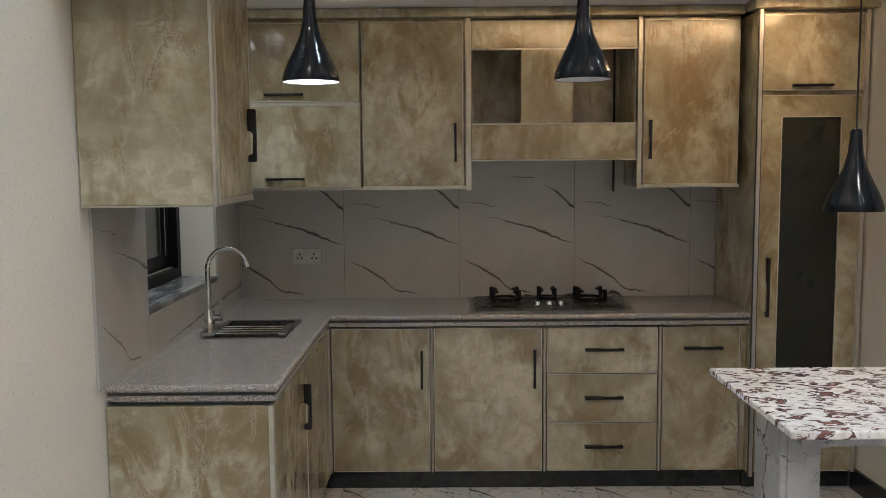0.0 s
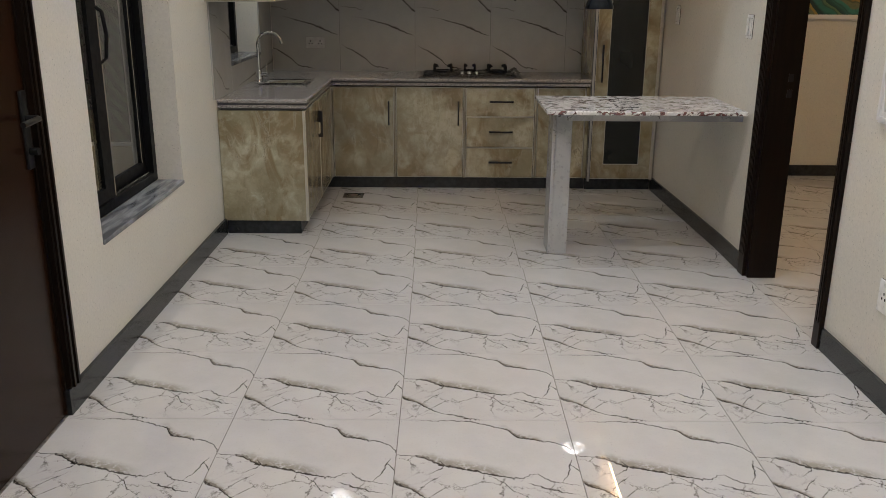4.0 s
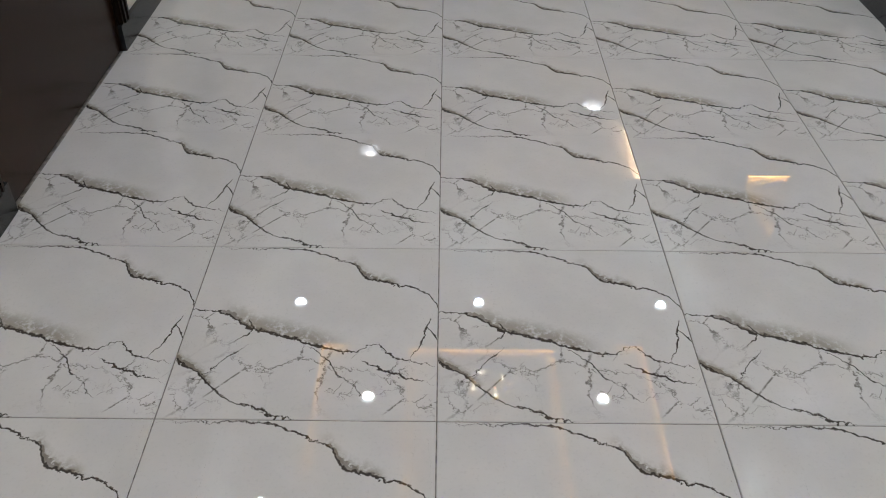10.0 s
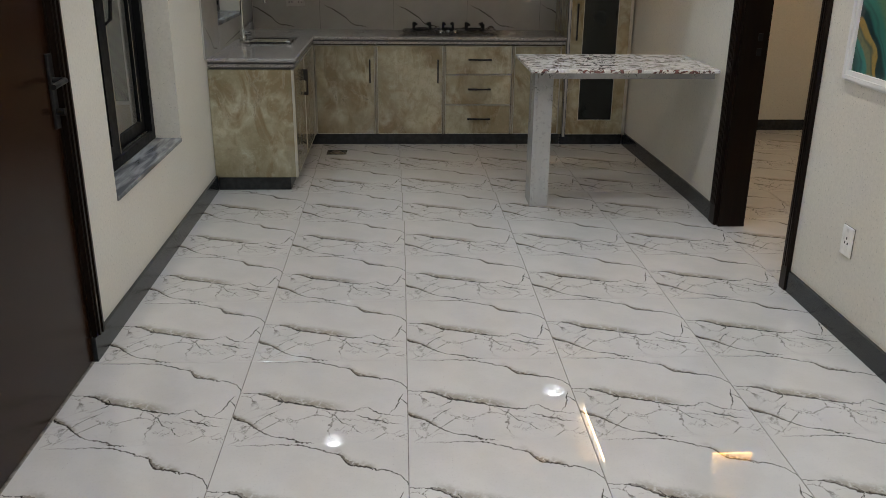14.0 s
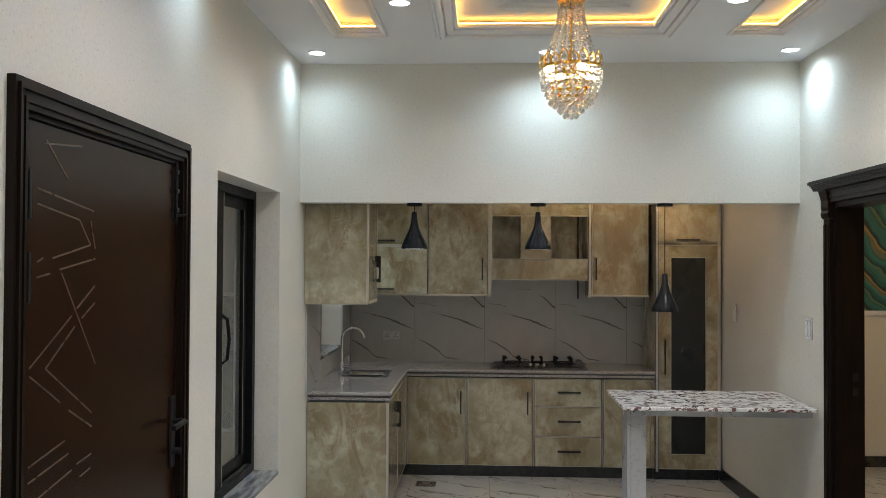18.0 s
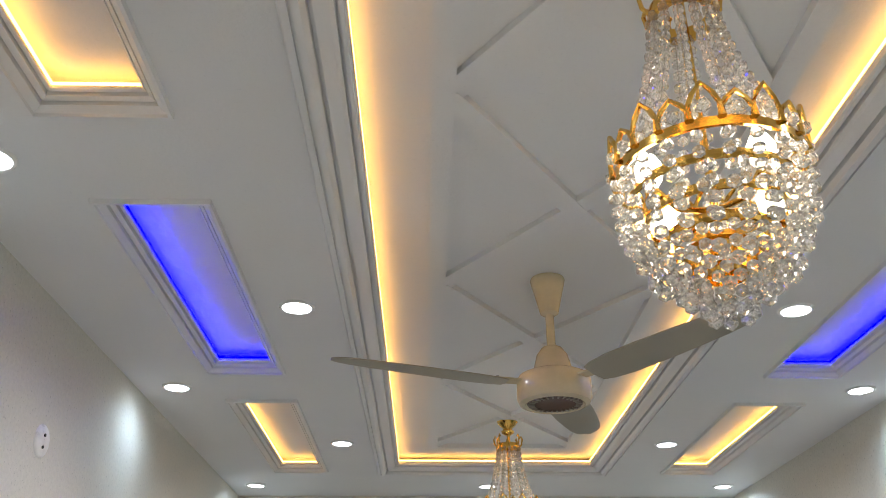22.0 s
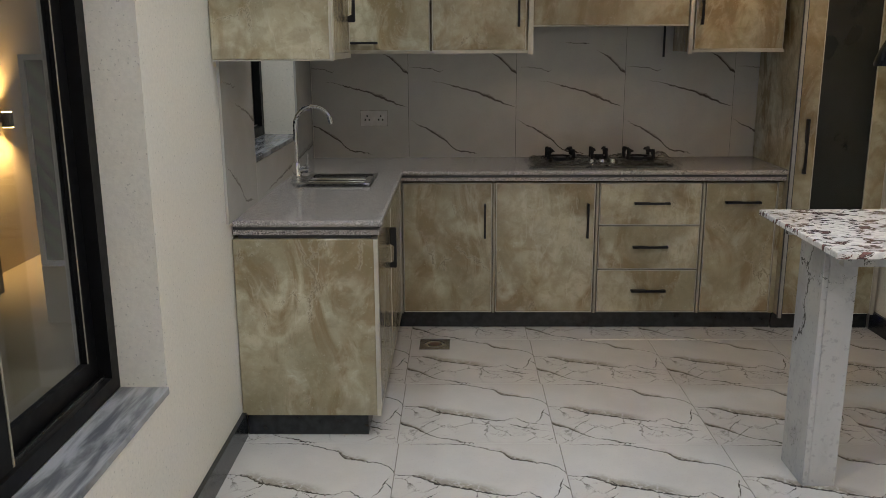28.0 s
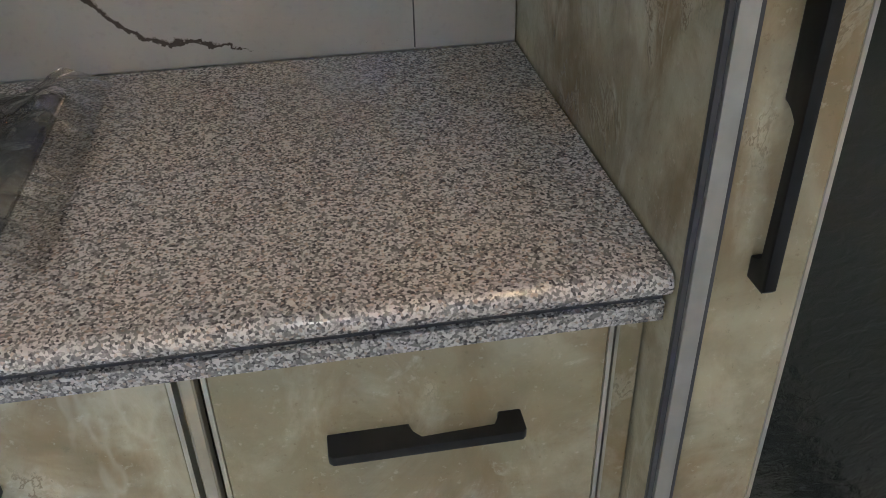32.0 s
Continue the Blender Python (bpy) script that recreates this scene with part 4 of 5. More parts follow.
for s in (-1, 1):
    part("lens", lathe([(0.0, 0.052 * s), (0.034, 0.052 * s), (0.034, 0.056 * s), (0, 0.056 * s)], 20), M_LAMPGLOW, wl).location = (0.07, 0, 0)
    lamp("wall_lamp_beam", "SPOT", (-2.34, LAMP_Y, LAMP_Z + 0.07 * s), 30.0, (1.0, 0.66, 0.28), (0 if s < 0 else 180, 0, 0), radius=0.03, cone=125, blend=0.7)

gs = thing("garden_screen", "dark green leaf-pattern garden screen in a pale frame", "screen", "", (-1.57, 1.95, -0.1))
part("base", boxes((0.0, 0.62, 0.0, 0.08, 0.0, 0.34)), M_OUT, gs)
part("frame", boxes((0.0, 0.62, 0.0, 0.05, 0.345, 0.375), (0.0, 0.62, 0.0, 0.05, 1.50, 1.53), (0.0, 0.03, 0.0, 0.05, 0.375, 1.50), (0.59, 0.62, 0.0, 0.05, 0.375, 1.50)), M_WALL, gs)
part("leaf_panel", boxes((0.03, 0.59, 0.01, 0.04, 0.375, 1.50)), M_LEAF, gs, "dark green leaf pattern")

hg = thing("hedge", "low dark green hedge in a black trough along the yard wall", "hedge", "", (-2.28, 1.3, -0.1))
part("trough", bevelled(boxes((-0.13, 0.13, -1.3, 1.28, 0.0, 0.36)), 0.01), M_BLACK, hg)
rng = random.Random(11)
bm = bmesh.new()
for i in range(2600):
    c = Vector((rng.uniform(-0.12, 0.13), rng.uniform(-1.3, 1.28), rng.uniform(0.36, 0.93 + 0.04 * noise.noise(Vector((i * 0.37, 0, 0))))))
    u = Vector((rng.gauss(0, 1), rng.gauss(0, 1), rng.gauss(0, 0.6))).normalized()
    w = u.cross(Vector((rng.gauss(0, 1), rng.gauss(0, 1), rng.gauss(0, 1)))).normalized()
    s = rng.uniform(0.025, 0.05)
    bm.faces.new([bm.verts.new(c + d) for d in (-u * s, w * s * 0.4, u * s, -w * s * 0.4)])
part("foliage", bm, plain("dark_hedge_leaf", (0.012, 0.018, 0.009), 0.4, 0.0, 0.4, 12), hg)

# ---- doorway with carved architrave ----


def doorway():
    d = tagged(thing("door_2", "open doorway with a black-brown carved wooden architrave", "doorway"), kind="structure")
    y0, y1 = WAY_Y
    part("jamb", boxes((XR - 0.002, XR + 0.15, y1 - 0.03, y1, 0, WAY_TOP), (XR - 0.002, XR + 0.15, y0, y0 + 0.03, 0, WAY_TOP)), M_TRIM, d)
    part("head", boxes((XR - 0.002, XR + 0.15, y0, y1, WAY_TOP - 0.03, WAY_TOP)), M_TRIM, d)
    for a, b in ((y1, y1 + 0.085), (y0 - 0.06, y0)):
        part("architrave", bevelled(boxes((XR - 0.022, XR, a, b, 0.0, WAY_TOP - 0.09)), 0.003), M_TRIM, d)
        part("fluting", boxes(*[(XR - 0.027, XR - 0.0225, a + 0.012 + 0.018 * i, a + 0.022 + 0.018 * i, 0.12, WAY_TOP - 0.12) for i in range(4 if a > -1 else 2)]), M_TRIM, d)
        c = [(0.022, 0.0), (0.032, 0.01), (0.036, 0.03), (0.03, 0.045), (0.034, 0.06), (0.034, 0.1), (0.038, 0.12), (0.046, 0.145), (0.048, 0.158), (0, 0.158), (0, 0)]
        part("corbel", prism([(XR - p, WAY_TOP - 0.09 + z) for p, z in c], b - a + 0.012, None, "xzy", a - 0.006), M_TRIM, d)
    bands = [(0.022, 0.0, 0.022), (0.028, 0.022, 0.034), (0.024, 0.034, 0.054), (0.030, 0.054, 0.069), (0.052, 0.07, 0.078), (0.056, 0.078, 0.088), (0.061, 0.088, 0.097), (0.067, 0.097, 0.106), (0.075, 0.106, 0.124)]
    for p, a, b in bands:
        e = 0.0 if a < 0.06 else p + 0.02
        part("cornice_band", boxes((XR - p, XR, y0 - (0.06 + e if e else 0.0), y1 + (0.085 + e if e else 0.0), WAY_TOP + a, WAY_TOP + b)), M_TRIM, d)
    for hz in (1.08, 1.0):
        part("strike_plate", boxes((XR + 0.09, XR + 0.115, y1 - 0.034, y1 - 0.03, hz - 0.02, hz + 0.02)), M_BLACK, d)


doorway()

# baseboards
structure("baseboard", boxes(
    (0, 0.016, DOOR_Y[1] - 0.012, 0.26, 0, 0.10), (0, 0.016, YB, DOOR_Y[0] + 0.03, 0, 0.10), (XR - 0.014, XR, YB, WAY_Y[0] - 0.06, 0, 0.10),
    (XR - 0.014, XR, WAY_Y[1] + 0.085, 0.0, 0, 0.10), (0.014, XR - 0.014, YB, YB + 0.014, 0, 0.10), (XR + 0.14, 5.5, 2.116, 2.13, 0, 0.09)), M_PLINTH, "glossy black tile baseboard")
structure("baseboard_kitchen", prism([(XR - 0.014, 0.0), (XK - 0.014 + 0.014, 1.56), (XK + 0.02, 1.56), (XR, 0.0)], 0.10, None, "xyz"), M_PLINTH, "glossy black tile baseboard")

# wallpaper panels framed by mouldings


def paper_panel(axis, a0, a1, z0, z1, at, side):
    """side: the way the panel faces along the other axis."""
    d = thing("wall_panel", "teal and gold marbled wallpaper panel in a white moulded frame", "wall panel", "wallpaper panels")
    s = side

    def slab(u0, u1, za, zb, t0, t1):
        lo, hi = sorted((at + s * t0, at + s * t1))
        return (lo, hi, u0, u1, za, zb) if axis == "y" else (u0, u1, lo, hi, za, zb)
    part("wallpaper", boxes(slab(a0, a1, z0, z1, 0.0, 0.005)), M_PAPER, d, "teal and gold marbled paper")
    for n, (w0, w1, t) in enumerate(((0.0, 0.018, 0.016), (0.018, 0.034, 0.024), (0.034, 0.045, 0.012))):
        part("frame_moulding", boxes(slab(a0 - w1, a1 + w1, z0 - w1, z0 - w0, 0.0, t), slab(a0 - w1, a1 + w1, z1 + w0, z1 + w1, 0.0, t),
                                     slab(a0 - w1, a0 - w0, z0 - w0, z1 + w0, 0.0, t), slab(a1 + w0, a1 + w1, z0 - w0, z1 + w0, 0.0, t)), M_CEIL, d)


paper_panel("y", -3.10, -1.74, 1.08, 2.35, XR, -1)
paper_panel("y", -4.75, -3.40, 1.08, 2.35, XR, -1)
paper_panel("x", 3.5, 5.2, 1.31, 2.55, 2.13, -1)
# ---- kitchen ----
FY = 1.557      # fronts of the base cabinets
UY = 1.655      # fronts of the wall cabinets
CT = 0.85       # worktop
KICK = 0.088


def handle_mesh(length, name="handle"):
    """Black bar with one broad foot and one slim foot; lies along x, stands off towards -y."""
    L = length
    bm = prism([(0, 0), (0, -0.026), (0.004, -0.030), (L - 0.004, -0.030), (L, -0.026), (L, 0), (L - 0.022, 0), (L - 0.026, -0.018), (0.42 * L + 0.008, -0.021), (0.42 * L, -0.012), (0.42 * L, 0)],
               0.011, None, "xyz", -0.0055)
    return mesh_of(name, bevelled(bm, 0.0022, 2), M_BLACK, True)


H18 = handle_mesh(0.18)
H28 = handle_mesh(0.275)


def handle(parent, mesh, place, upright=False, face=0):
    """face: degrees by which the front that it sits on is turned about z (0: it looks along -y)."""
    ob = new("handle", mesh)
    ob.parent = parent
    ob.matrix_local = pose(*place, 0, 0, face) @ (pose(0, 0, 0, 0, 90, 0) if upright else pose(0, 0, 0))
    return ob


def front(parent, name, x0, x1, z0, z1, y, label=""):
    """A cabinet front facing -y: board with a thin aluminium edge."""
    b = part(name, bevelled(boxes((x0 + 0.004, x1 - 0.004, y, y + 0.018, z0 + 0.004, z1 - 0.004)), 0.0015, 1), M_BOARD, parent, label)
    bm = bmesh.new()
    for r in ((x0, x1, z0, z0 + 0.004), (x0, x1, z1 - 0.004, z1), (x0, x0 + 0.004, z0 + 0.004, z1 - 0.004), (x1 - 0.004, x1, z0 + 0.004, z1 - 0.004)):
        box(bm, r[0], r[1], y - 0.0015, y + 0.018, r[2], r[3])
    part("edge_trim", bm, M_ALU, b)
    return b


def side_front(parent, name, y0, y1, z0, z1, x, label=""):
    """A cabinet front facing +x."""
    b = part(name, bevelled(boxes((x - 0.018, x, y0 + 0.004, y1 - 0.004, z0 + 0.004, z1 - 0.004)), 0.0015, 1), M_BOARD, parent, label)
    bm = bmesh.new()
    for r in ((y0, y1, z0, z0 + 0.004), (y0, y1, z1 - 0.004, z1), (y0, y0 + 0.004, z0 + 0.004, z1 - 0.004), (y1 - 0.004, y1, z0 + 0.004, z1 - 0.004)):
        box(bm, x - 0.018, x + 0.0015, r[0], r[1], r[2], r[3])
    part("edge_trim", bm, M_ALU, b)
    return b


def carcass(parent, x0, x1, y0, y1, z0, z1):
    t = 0.016
    part("body", boxes((x0, x0 + t, y0, y1, z0, z1), (x1 - t, x1, y0, y1, z0, z1), (x0 + t, x1 - t, y0, y1, z0, z0 + t), (x0 + t, x1 - t, y0, y1, z1 - t, z1),
                       (x0 + t, x1 - t, y1 - t, y1, z0 + t, z1 - t)), M_BOARD, parent)


def base_unit(x0, x1, label, kind):
    d = thing("base_cabinet", label, "cabinet", "kitchen base cabinets")
    carcass(d, x0, x1, FY + 0.02, YK - 0.012, KICK, 0.782)
    if kind == "drawers":
        for z0, z1 in ((0.562, 0.780), (0.326, 0.558), (KICK + 0.004, 0.322)):
            f = front(d, "drawer_front", x0 + 0.004, x1 - 0.004, z0, z1, FY)
            handle(f, H18, ((x0 + x1) / 2 - 0.082, FY, (z0 + z1) / 2 + 0.005))
    else:
        f = front(d, "door", x0 + 0.004, x1 - 0.004, KICK + 0.004, 0.780, FY)
        if kind == "pull":
            handle(f, H18, ((x0 + x1) / 2 - 0.083, FY, 0.680))
        else:
            handle(f, H18, (x1 - 0.040, FY, 0.675), True)
    return d


base_unit(0.540, 1.006, "beige stone-look base cabinet with one black-handled door", "door")
base_unit(1.020, 1.534, "beige stone-look base cabinet with one wide door", "door")
base_unit(1.550, 2.074, "beige stone-look base cabinet with three drawers", "drawers")
base_unit(2.090, 2.458, "narrow beige stone-look pull-out cabinet beside the tall cabinet", "pull")
# upright profiles between the units
for x0, x1 in ((1.006, 1.020), (1.534, 1.550), (2.074, 2.090)):
    tagged(part("cover_strip", bevelled(boxes((x0 + 0.0015, x1 - 0.0015, FY - 0.004, FY + 0.018, KICK, 0.782)), 0.002, 1), M_STRIP, None), "taupe metal strip between two base cabinets", "trim strip", "cabinet cover strips")
fp = thing("filler_panel", "narrow beige stone-look filler panel beside the tall cabinet", "panel")
part("board", boxes((2.462, 2.484, FY + 0.006, FY + 0.022, KICK, 0.782)), M_BOARD, fp)
part("edge_trim", boxes((2.4585, 2.4618, FY + 0.004, FY + 0.022, KICK, 0.782)), M_STRIP, fp)

# run along the window wall
lb = thing("base_cabinet", "beige stone-look corner base cabinet with an end panel and tall handle", "cabinet", "kitchen base cabinets")
ep = part("end_panel", bevelled(boxes((0.003, 0.520, 0.256, 0.274, KICK + 0.002, 0.782)), 0.002, 1), M_BOARD, lb, "wide beige stone-look end panel")
part("edge_trim", boxes((0.520, 0.535, 0.253, 0.277, KICK + 0.002, 0.782)), M_ALU, ep)
part("body", boxes((0.003, 0.51, 0.2745, 0.29, KICK, 0.78), (0.003, 0.02, 0.29, 2.05, KICK, 0.78), (0.02, 0.51, 0.29, 2.05, KICK, 0.104)), M_BOARD, lb)
for a, b, hz in ((0.279, 0.905, True), (0.912, 1.540, False)):
    f = side_front(lb, "door", a, b, KICK + 0.004, 0.780, 0.530)
    if hz:
        handle(f, H18, (0.530, b - 0.05, 0.70), True, 90)
part("corner_post", boxes((0.514, 0.538, 1.545, FY + 0.016, KICK, 0.782)), M_STRIP, lb)

tagged(part("toe_kick", bevelled(boxes((0.48, 2.48, 1.588, 1.602, 0.0, KICK - 0.002)), 0.002, 1), M_PLINTH, None), "glossy black toe kick under the base cabinets", "toe kick", "toe kicks")
tagged(part("toe_kick", bevelled(boxes((0.014, 0.482, 0.278, 0.292, 0.0, KICK - 0.002)), 0.002, 1), M_PLINTH, None), "glossy black toe kick under the base cabinets", "toe kick", "toe kicks")
tagged(part("toe_kick", bevelled(boxes((0.468, 0.482, 0.2925, 1.5875, 0.0, KICK - 0.002)), 0.002, 1), M_PLINTH, None), "glossy black toe kick under the base cabinets", "toe kick", "toe kicks")
tagged(part("toe_kick", bevelled(boxes((2.482, 2.985, 1.575, 1.589, 0.0, KICK - 0.002)), 0.002, 1), M_PLINTH, None), "glossy black toe kick under the tall cabinet", "toe kick", "toe kicks")

# worktop with a sink cut-out
SX, SY = (0.115, 0.425), (1.0, 1.40)
wt = thing("worktop", "speckled grey granite worktop with a doubled front edge", "worktop")


def slab_top(z0, z1, inset):
    bm = bmesh.new()
    xe, ye, yf = 0.552 - inset, 0.259 + inset, 1.515 + inset
    box(bm, 0.003, xe, ye, SY[0], z0, z1)
    box(bm, 0.003, SX[0], SY[0], SY[1], z0, z1)
    box(bm, SX[1], xe, SY[0], SY[1], z0, z1)
    box(bm, 0.003, xe, SY[1], 2.055, z0, z1)
    box(bm, xe, 2.484, yf, 2.055, z0, z1)
    bmesh.ops.remove_doubles(bm, verts=bm.verts[:], dist=0.0001)
    return bm


top = part("slab", slab_top(0.8245, CT, 0.0127), M_GRANITE, wt, "polished speckled grey granite")


def nose(points, r, z):
    bm = bmesh.new()
    pts = [Vector(p) for p in points]
    rings = []
    for i, p in enumerate(pts):
        ds = [(pts[j + 1] - pts[j]).normalized() for j in (i - 1, i) if 0 <= j < len(pts) - 1]
        ns = [Vector((d.y, -d.x)) for d in ds]
        n = (ns[0] + ns[-1])
        n = n / max(n.dot(ns[0]), 1e-6) if len(ns) == 2 else ns[0]
        ring = []
        for k in range(7):
            a = math.pi / 2 - k * math.pi / 6
            ring.append(bm.verts.new((p.x + n.x * r * math.cos(a), p.y + n.y * r * math.cos(a), z + r * math.sin(a))))
        rings.append(ring)
    for lo, hi in zip(rings, rings[1:]):
        for k in range(6):
            bm.faces.new((lo[k], lo[k + 1], hi[k + 1], hi[k]))
    return bm


edge = [(0.003, 0.2717), (0.5393, 0.2717), (0.5393, 1.5277), (2.484, 1.5277)]
part("nose", nose(edge, 0.0127, 0.8373), M_GRANITE, top, "", True)
part("dark_joint", slab_top(0.814, 0.824, 0.018), M_GAP, wt, "dark strip between the two granite layers")
part("lower_edge", slab_top(0.7955, 0.8135, 0.012), M_GRANITE, wt)
part("support", boxes((0.02, 0.51, 0.28, 0.98, 0.7825, 0.7945), (0.56, 2.46, 1.61, 2.05, 0.7825, 0.7945)), M_GAP, wt)

# sink
sk = thing("sink", "small stainless steel sink set into the granite worktop", "sink")
bm = bmesh.new()
frame_strip(bm, SX[0] - 0.012, SX[1] + 0.012, SY[0] - 0.012, SY[1] + 0.012, 0.024, CT + 0.0005, CT + 0.004)
part("rim", bm, M_STEEL, sk)
part("bowl", boxes((SX[0] + 0.002, SX[0] + 0.006, SY[0] + 0.002, SY[1] - 0.002, 0.66, CT), (SX[1] - 0.006, SX[1] - 0.002, SY[0] + 0.002, SY[1] - 0.002, 0.66, CT), (SX[0] + 0.006, SX[1] - 0.006, SY[0] + 0.002, SY[0] + 0.006, 0.66, CT),
                   (SX[0] + 0.006, SX[1] - 0.006, SY[1] - 0.006, SY[1] - 0.002, 0.66, CT), (SX[0] + 0.006, SX[1] - 0.006, SY[0] + 0.006, SY[1] - 0.006, 0.66, 0.664)), M_STEEL, sk)
part("waste", lathe([(0, 0.667), (0.035, 0.667), (0.045, 0.6645)], 24, None, (0.27, 1.2, 0)), M_CHROME, sk, "", True)
rack = thing("drain_rack", "chrome wire drain rack lying across the sink", "drain rack")
for i in range(4):
    y = SY[0] + 0.05 + i * 0.048
    part("wire", tube([(SX[0] - 0.005, y, CT + 0.012), (SX[1] - 0.01, y, CT + 0.012)], 0.0042, 8), M_CHROME, rack)
for x0, x1 in ((SX[0] - 0.035, SX[0] + 0.03), (SX[1] - 0.022, SX[1] + 0.006)):
    part("end_block", bevelled(boxes((x0, x1, SY[0] + 0.02, SY[0] + 0.225, CT + 0.0045, CT + 0.020)), 0.004), M_STEEL, rack, "brushed steel end block")

fc = thing("faucet", "chrome gooseneck kitchen faucet behind the sink", "faucet", "", (0.07, 1.22, CT))
part("base", lathe([(0.0, 0.0), (0.030, 0.0), (0.030, 0.006), (0.024, 0.012), (0.022, 0.07), (0.018, 0.085), (0.0, 0.085)], 24), M_CHROME, fc, "", True)
arc = [(0, 0, 0.08), (0, 0, 0.26)] + [(0.085 - 0.085 * math.cos(a), 0, 0.26 + 0.085 * math.sin(a)) for a in [math.pi * i / 14 for i in range(1, 13)]]
part("spout", tube(arc, 0.0105, 14), M_CHROME, fc, "", True)
e = arc[-1]
part("nozzle", tube([e, (e[0] + 0.008, 0, e[2] - 0.03)], 0.0125, 14), M_CHROME, fc, "", True)
part("valve", tube([(0.015, -0.004, 0.052), (0.058, -0.012, 0.052)], 0.0155, 16), M_CHROME, fc, "", True)
part("lever", tube([(0.05, -0.01, 0.06), (0.054, -0.012, 0.13)], 0.0045), M_CHROME, fc, "", True)

# hob wrapped in film
hb = thing("gas_hob", "steel three-burner gas hob still wrapped in clear plastic film", "hob")
part("steel_plate", bevelled(boxes((1.22, 1.93, 1.62, 1.99, CT + 0.0005, CT + 0.009)), 0.003), plain("dark_hob_plate", (0.085, 0.085, 0.09), 0.16, 0.3), hb)


M_CAP = plain("dull_burner_alloy", (0.16, 0.155, 0.15), 0.5, 0.4)


def burner(x, y, r):
    b = part("burner", lathe([(0.0, 0.018), (r * 0.42, 0.018), (r * 0.46, 0.013), (r * 0.48, 0.0)], 28, None, (x, y, CT + 0.009)), M_CAP, hb, "", True)
    bm = lathe([(r * 0.70, 0.0), (r * 0.82, 0.0), (r * 0.82, 0.023), (r * 0.70, 0.023), (r * 0.70, 0.0)], 28, None, (x, y, CT + 0.012))
    part("trivet_ring", bm, M_BLACK, b)
    for k in range(4):
        a = math.pi / 4 + k * math.pi / 2
        c, s = math.cos(a), math.sin(a)
        pts = [(0.78, 0.002), (1.05, 0.002), (1.16, 0.012), (1.16, 0.058), (1.10, 0.066), (0.80, 0.062), (0.60, 0.051), (0.94, 0.047), (1.02, 0.034), (0.98, 0.022), (0.78, 0.022)]
        arm = bmesh.new()
        lo = [arm.verts.new((x + r * p * c - 0.0065 * s, y + r * p * s + 0.0065 * c, CT + 0.012 + z)) for p, z in pts]
        hi = [arm.verts.new((x + r * p * c + 0.0065 * s, y + r * p * s - 0.0065 * c, CT + 0.012 + z)) for p, z in pts]
        arm.faces.new(lo)
        arm.faces.new(hi[::-1])
        for i in range(len(pts)):
            j = (i + 1) % len(pts)
            arm.faces.new((lo[i], hi[i], hi[j], lo[j]))
        part("trivet_arm", arm, M_BLACK, b)


burner(1.375, 1.83, 0.085)
burner(1.585, 1.86, 0.050)
burner(1.795, 1.83, 0.085)
for x in (1.52, 1.575, 1.63):
    part("knob", lathe([(0.0, 0.028), (0.015, 0.028), (0.018, 0.006), (0.020, 0.0)], 20, None, (x, 1.675, CT + 0.009)), M_CHROME, hb, "", True)
bm = bmesh.new()
rng = random.Random(3)
NXW, NYW = 58, 30
grid = []
for j in range(NYW):
    for i in range(NXW):
        u, v = i / (NXW - 1), j / (NYW - 1)
        x, y = 1.195 + 0.785 * u, 1.598 + 0.41 * v
        edge_d = min(u, 1 - u, v, 1 - v)
        zz = 0.003 + min(edge_d * 9, 1) * (0.011 + 0.022 * abs(noise.noise(Vector((x * 13, y * 17, 1.0)))) + rng.uniform(0, 0.007))
        zz += 0.042 * max(0.0, 1 - abs(u - 0.95) * 16) * (0.45 + abs(noise.noise(Vector((y * 24, 3, 0))))) + 0.012 * max(0.0, 1 - v * 9) * abs(noise.noise(Vector((x * 31, 8, 0)))) * 2
        grid.append(bm.verts.new((x + rng.uniform(-0.004, 0.004) + 0.012 * noise.noise(Vector((y * 9, 0, 2))), y + rng.uniform(-0.004, 0.004) + 0.012 * noise.noise(Vector((x * 9, 5, 2))), CT + zz)))
for j in range(NYW - 1):
    for i in range(NXW - 1):
        bm.faces.new((grid[j * NXW + i], grid[j * NXW + i + 1], grid[(j + 1) * NXW + i + 1], grid[(j + 1) * NXW + i]))
wr = part("plastic_film", bm, M_WRAP, hb, "crumpled clear plastic film")

# tall cabinet
tc = thing("tall_cabinet", "tall beige stone-look cabinet with a smoked glass door", "cabinet")
TYF = 1.530
part("side_panel", bevelled(boxes((2.486, 2.504, TYF - 0.024, YK - 0.002, KICK + 0.0, 2.215)), 0.002, 1), M_BOARD, tc)
# solid dark strips give the shade of the gaps beside the post
part("groove", boxes((2.4825, 2.4875, TYF - 0.030, TYF - 0.0245, KICK - 0.01, 2.215), (2.5035, 2.5085, TYF - 0.030, TYF - 0.0245, KICK - 0.01, 2.215)), M_GAP, tc)
part("front_post", boxes((2.488, 2.503, TYF - 0.034, TYF - 0.0245, KICK - 0.01, 2.215)), M_POST, tc, "grey aluminium post")
part("body", boxes((2.5045, 2.985, TYF + 0.021, 2.06, KICK, 2.215)), M_BOARD, tc)
td = bmesh.new()
X0, X1, Z0, Z1 = 2.512, 2.972, KICK + 0.004, 1.840
GX, GZ = (2.607, 2.880), (0.205, 1.745)
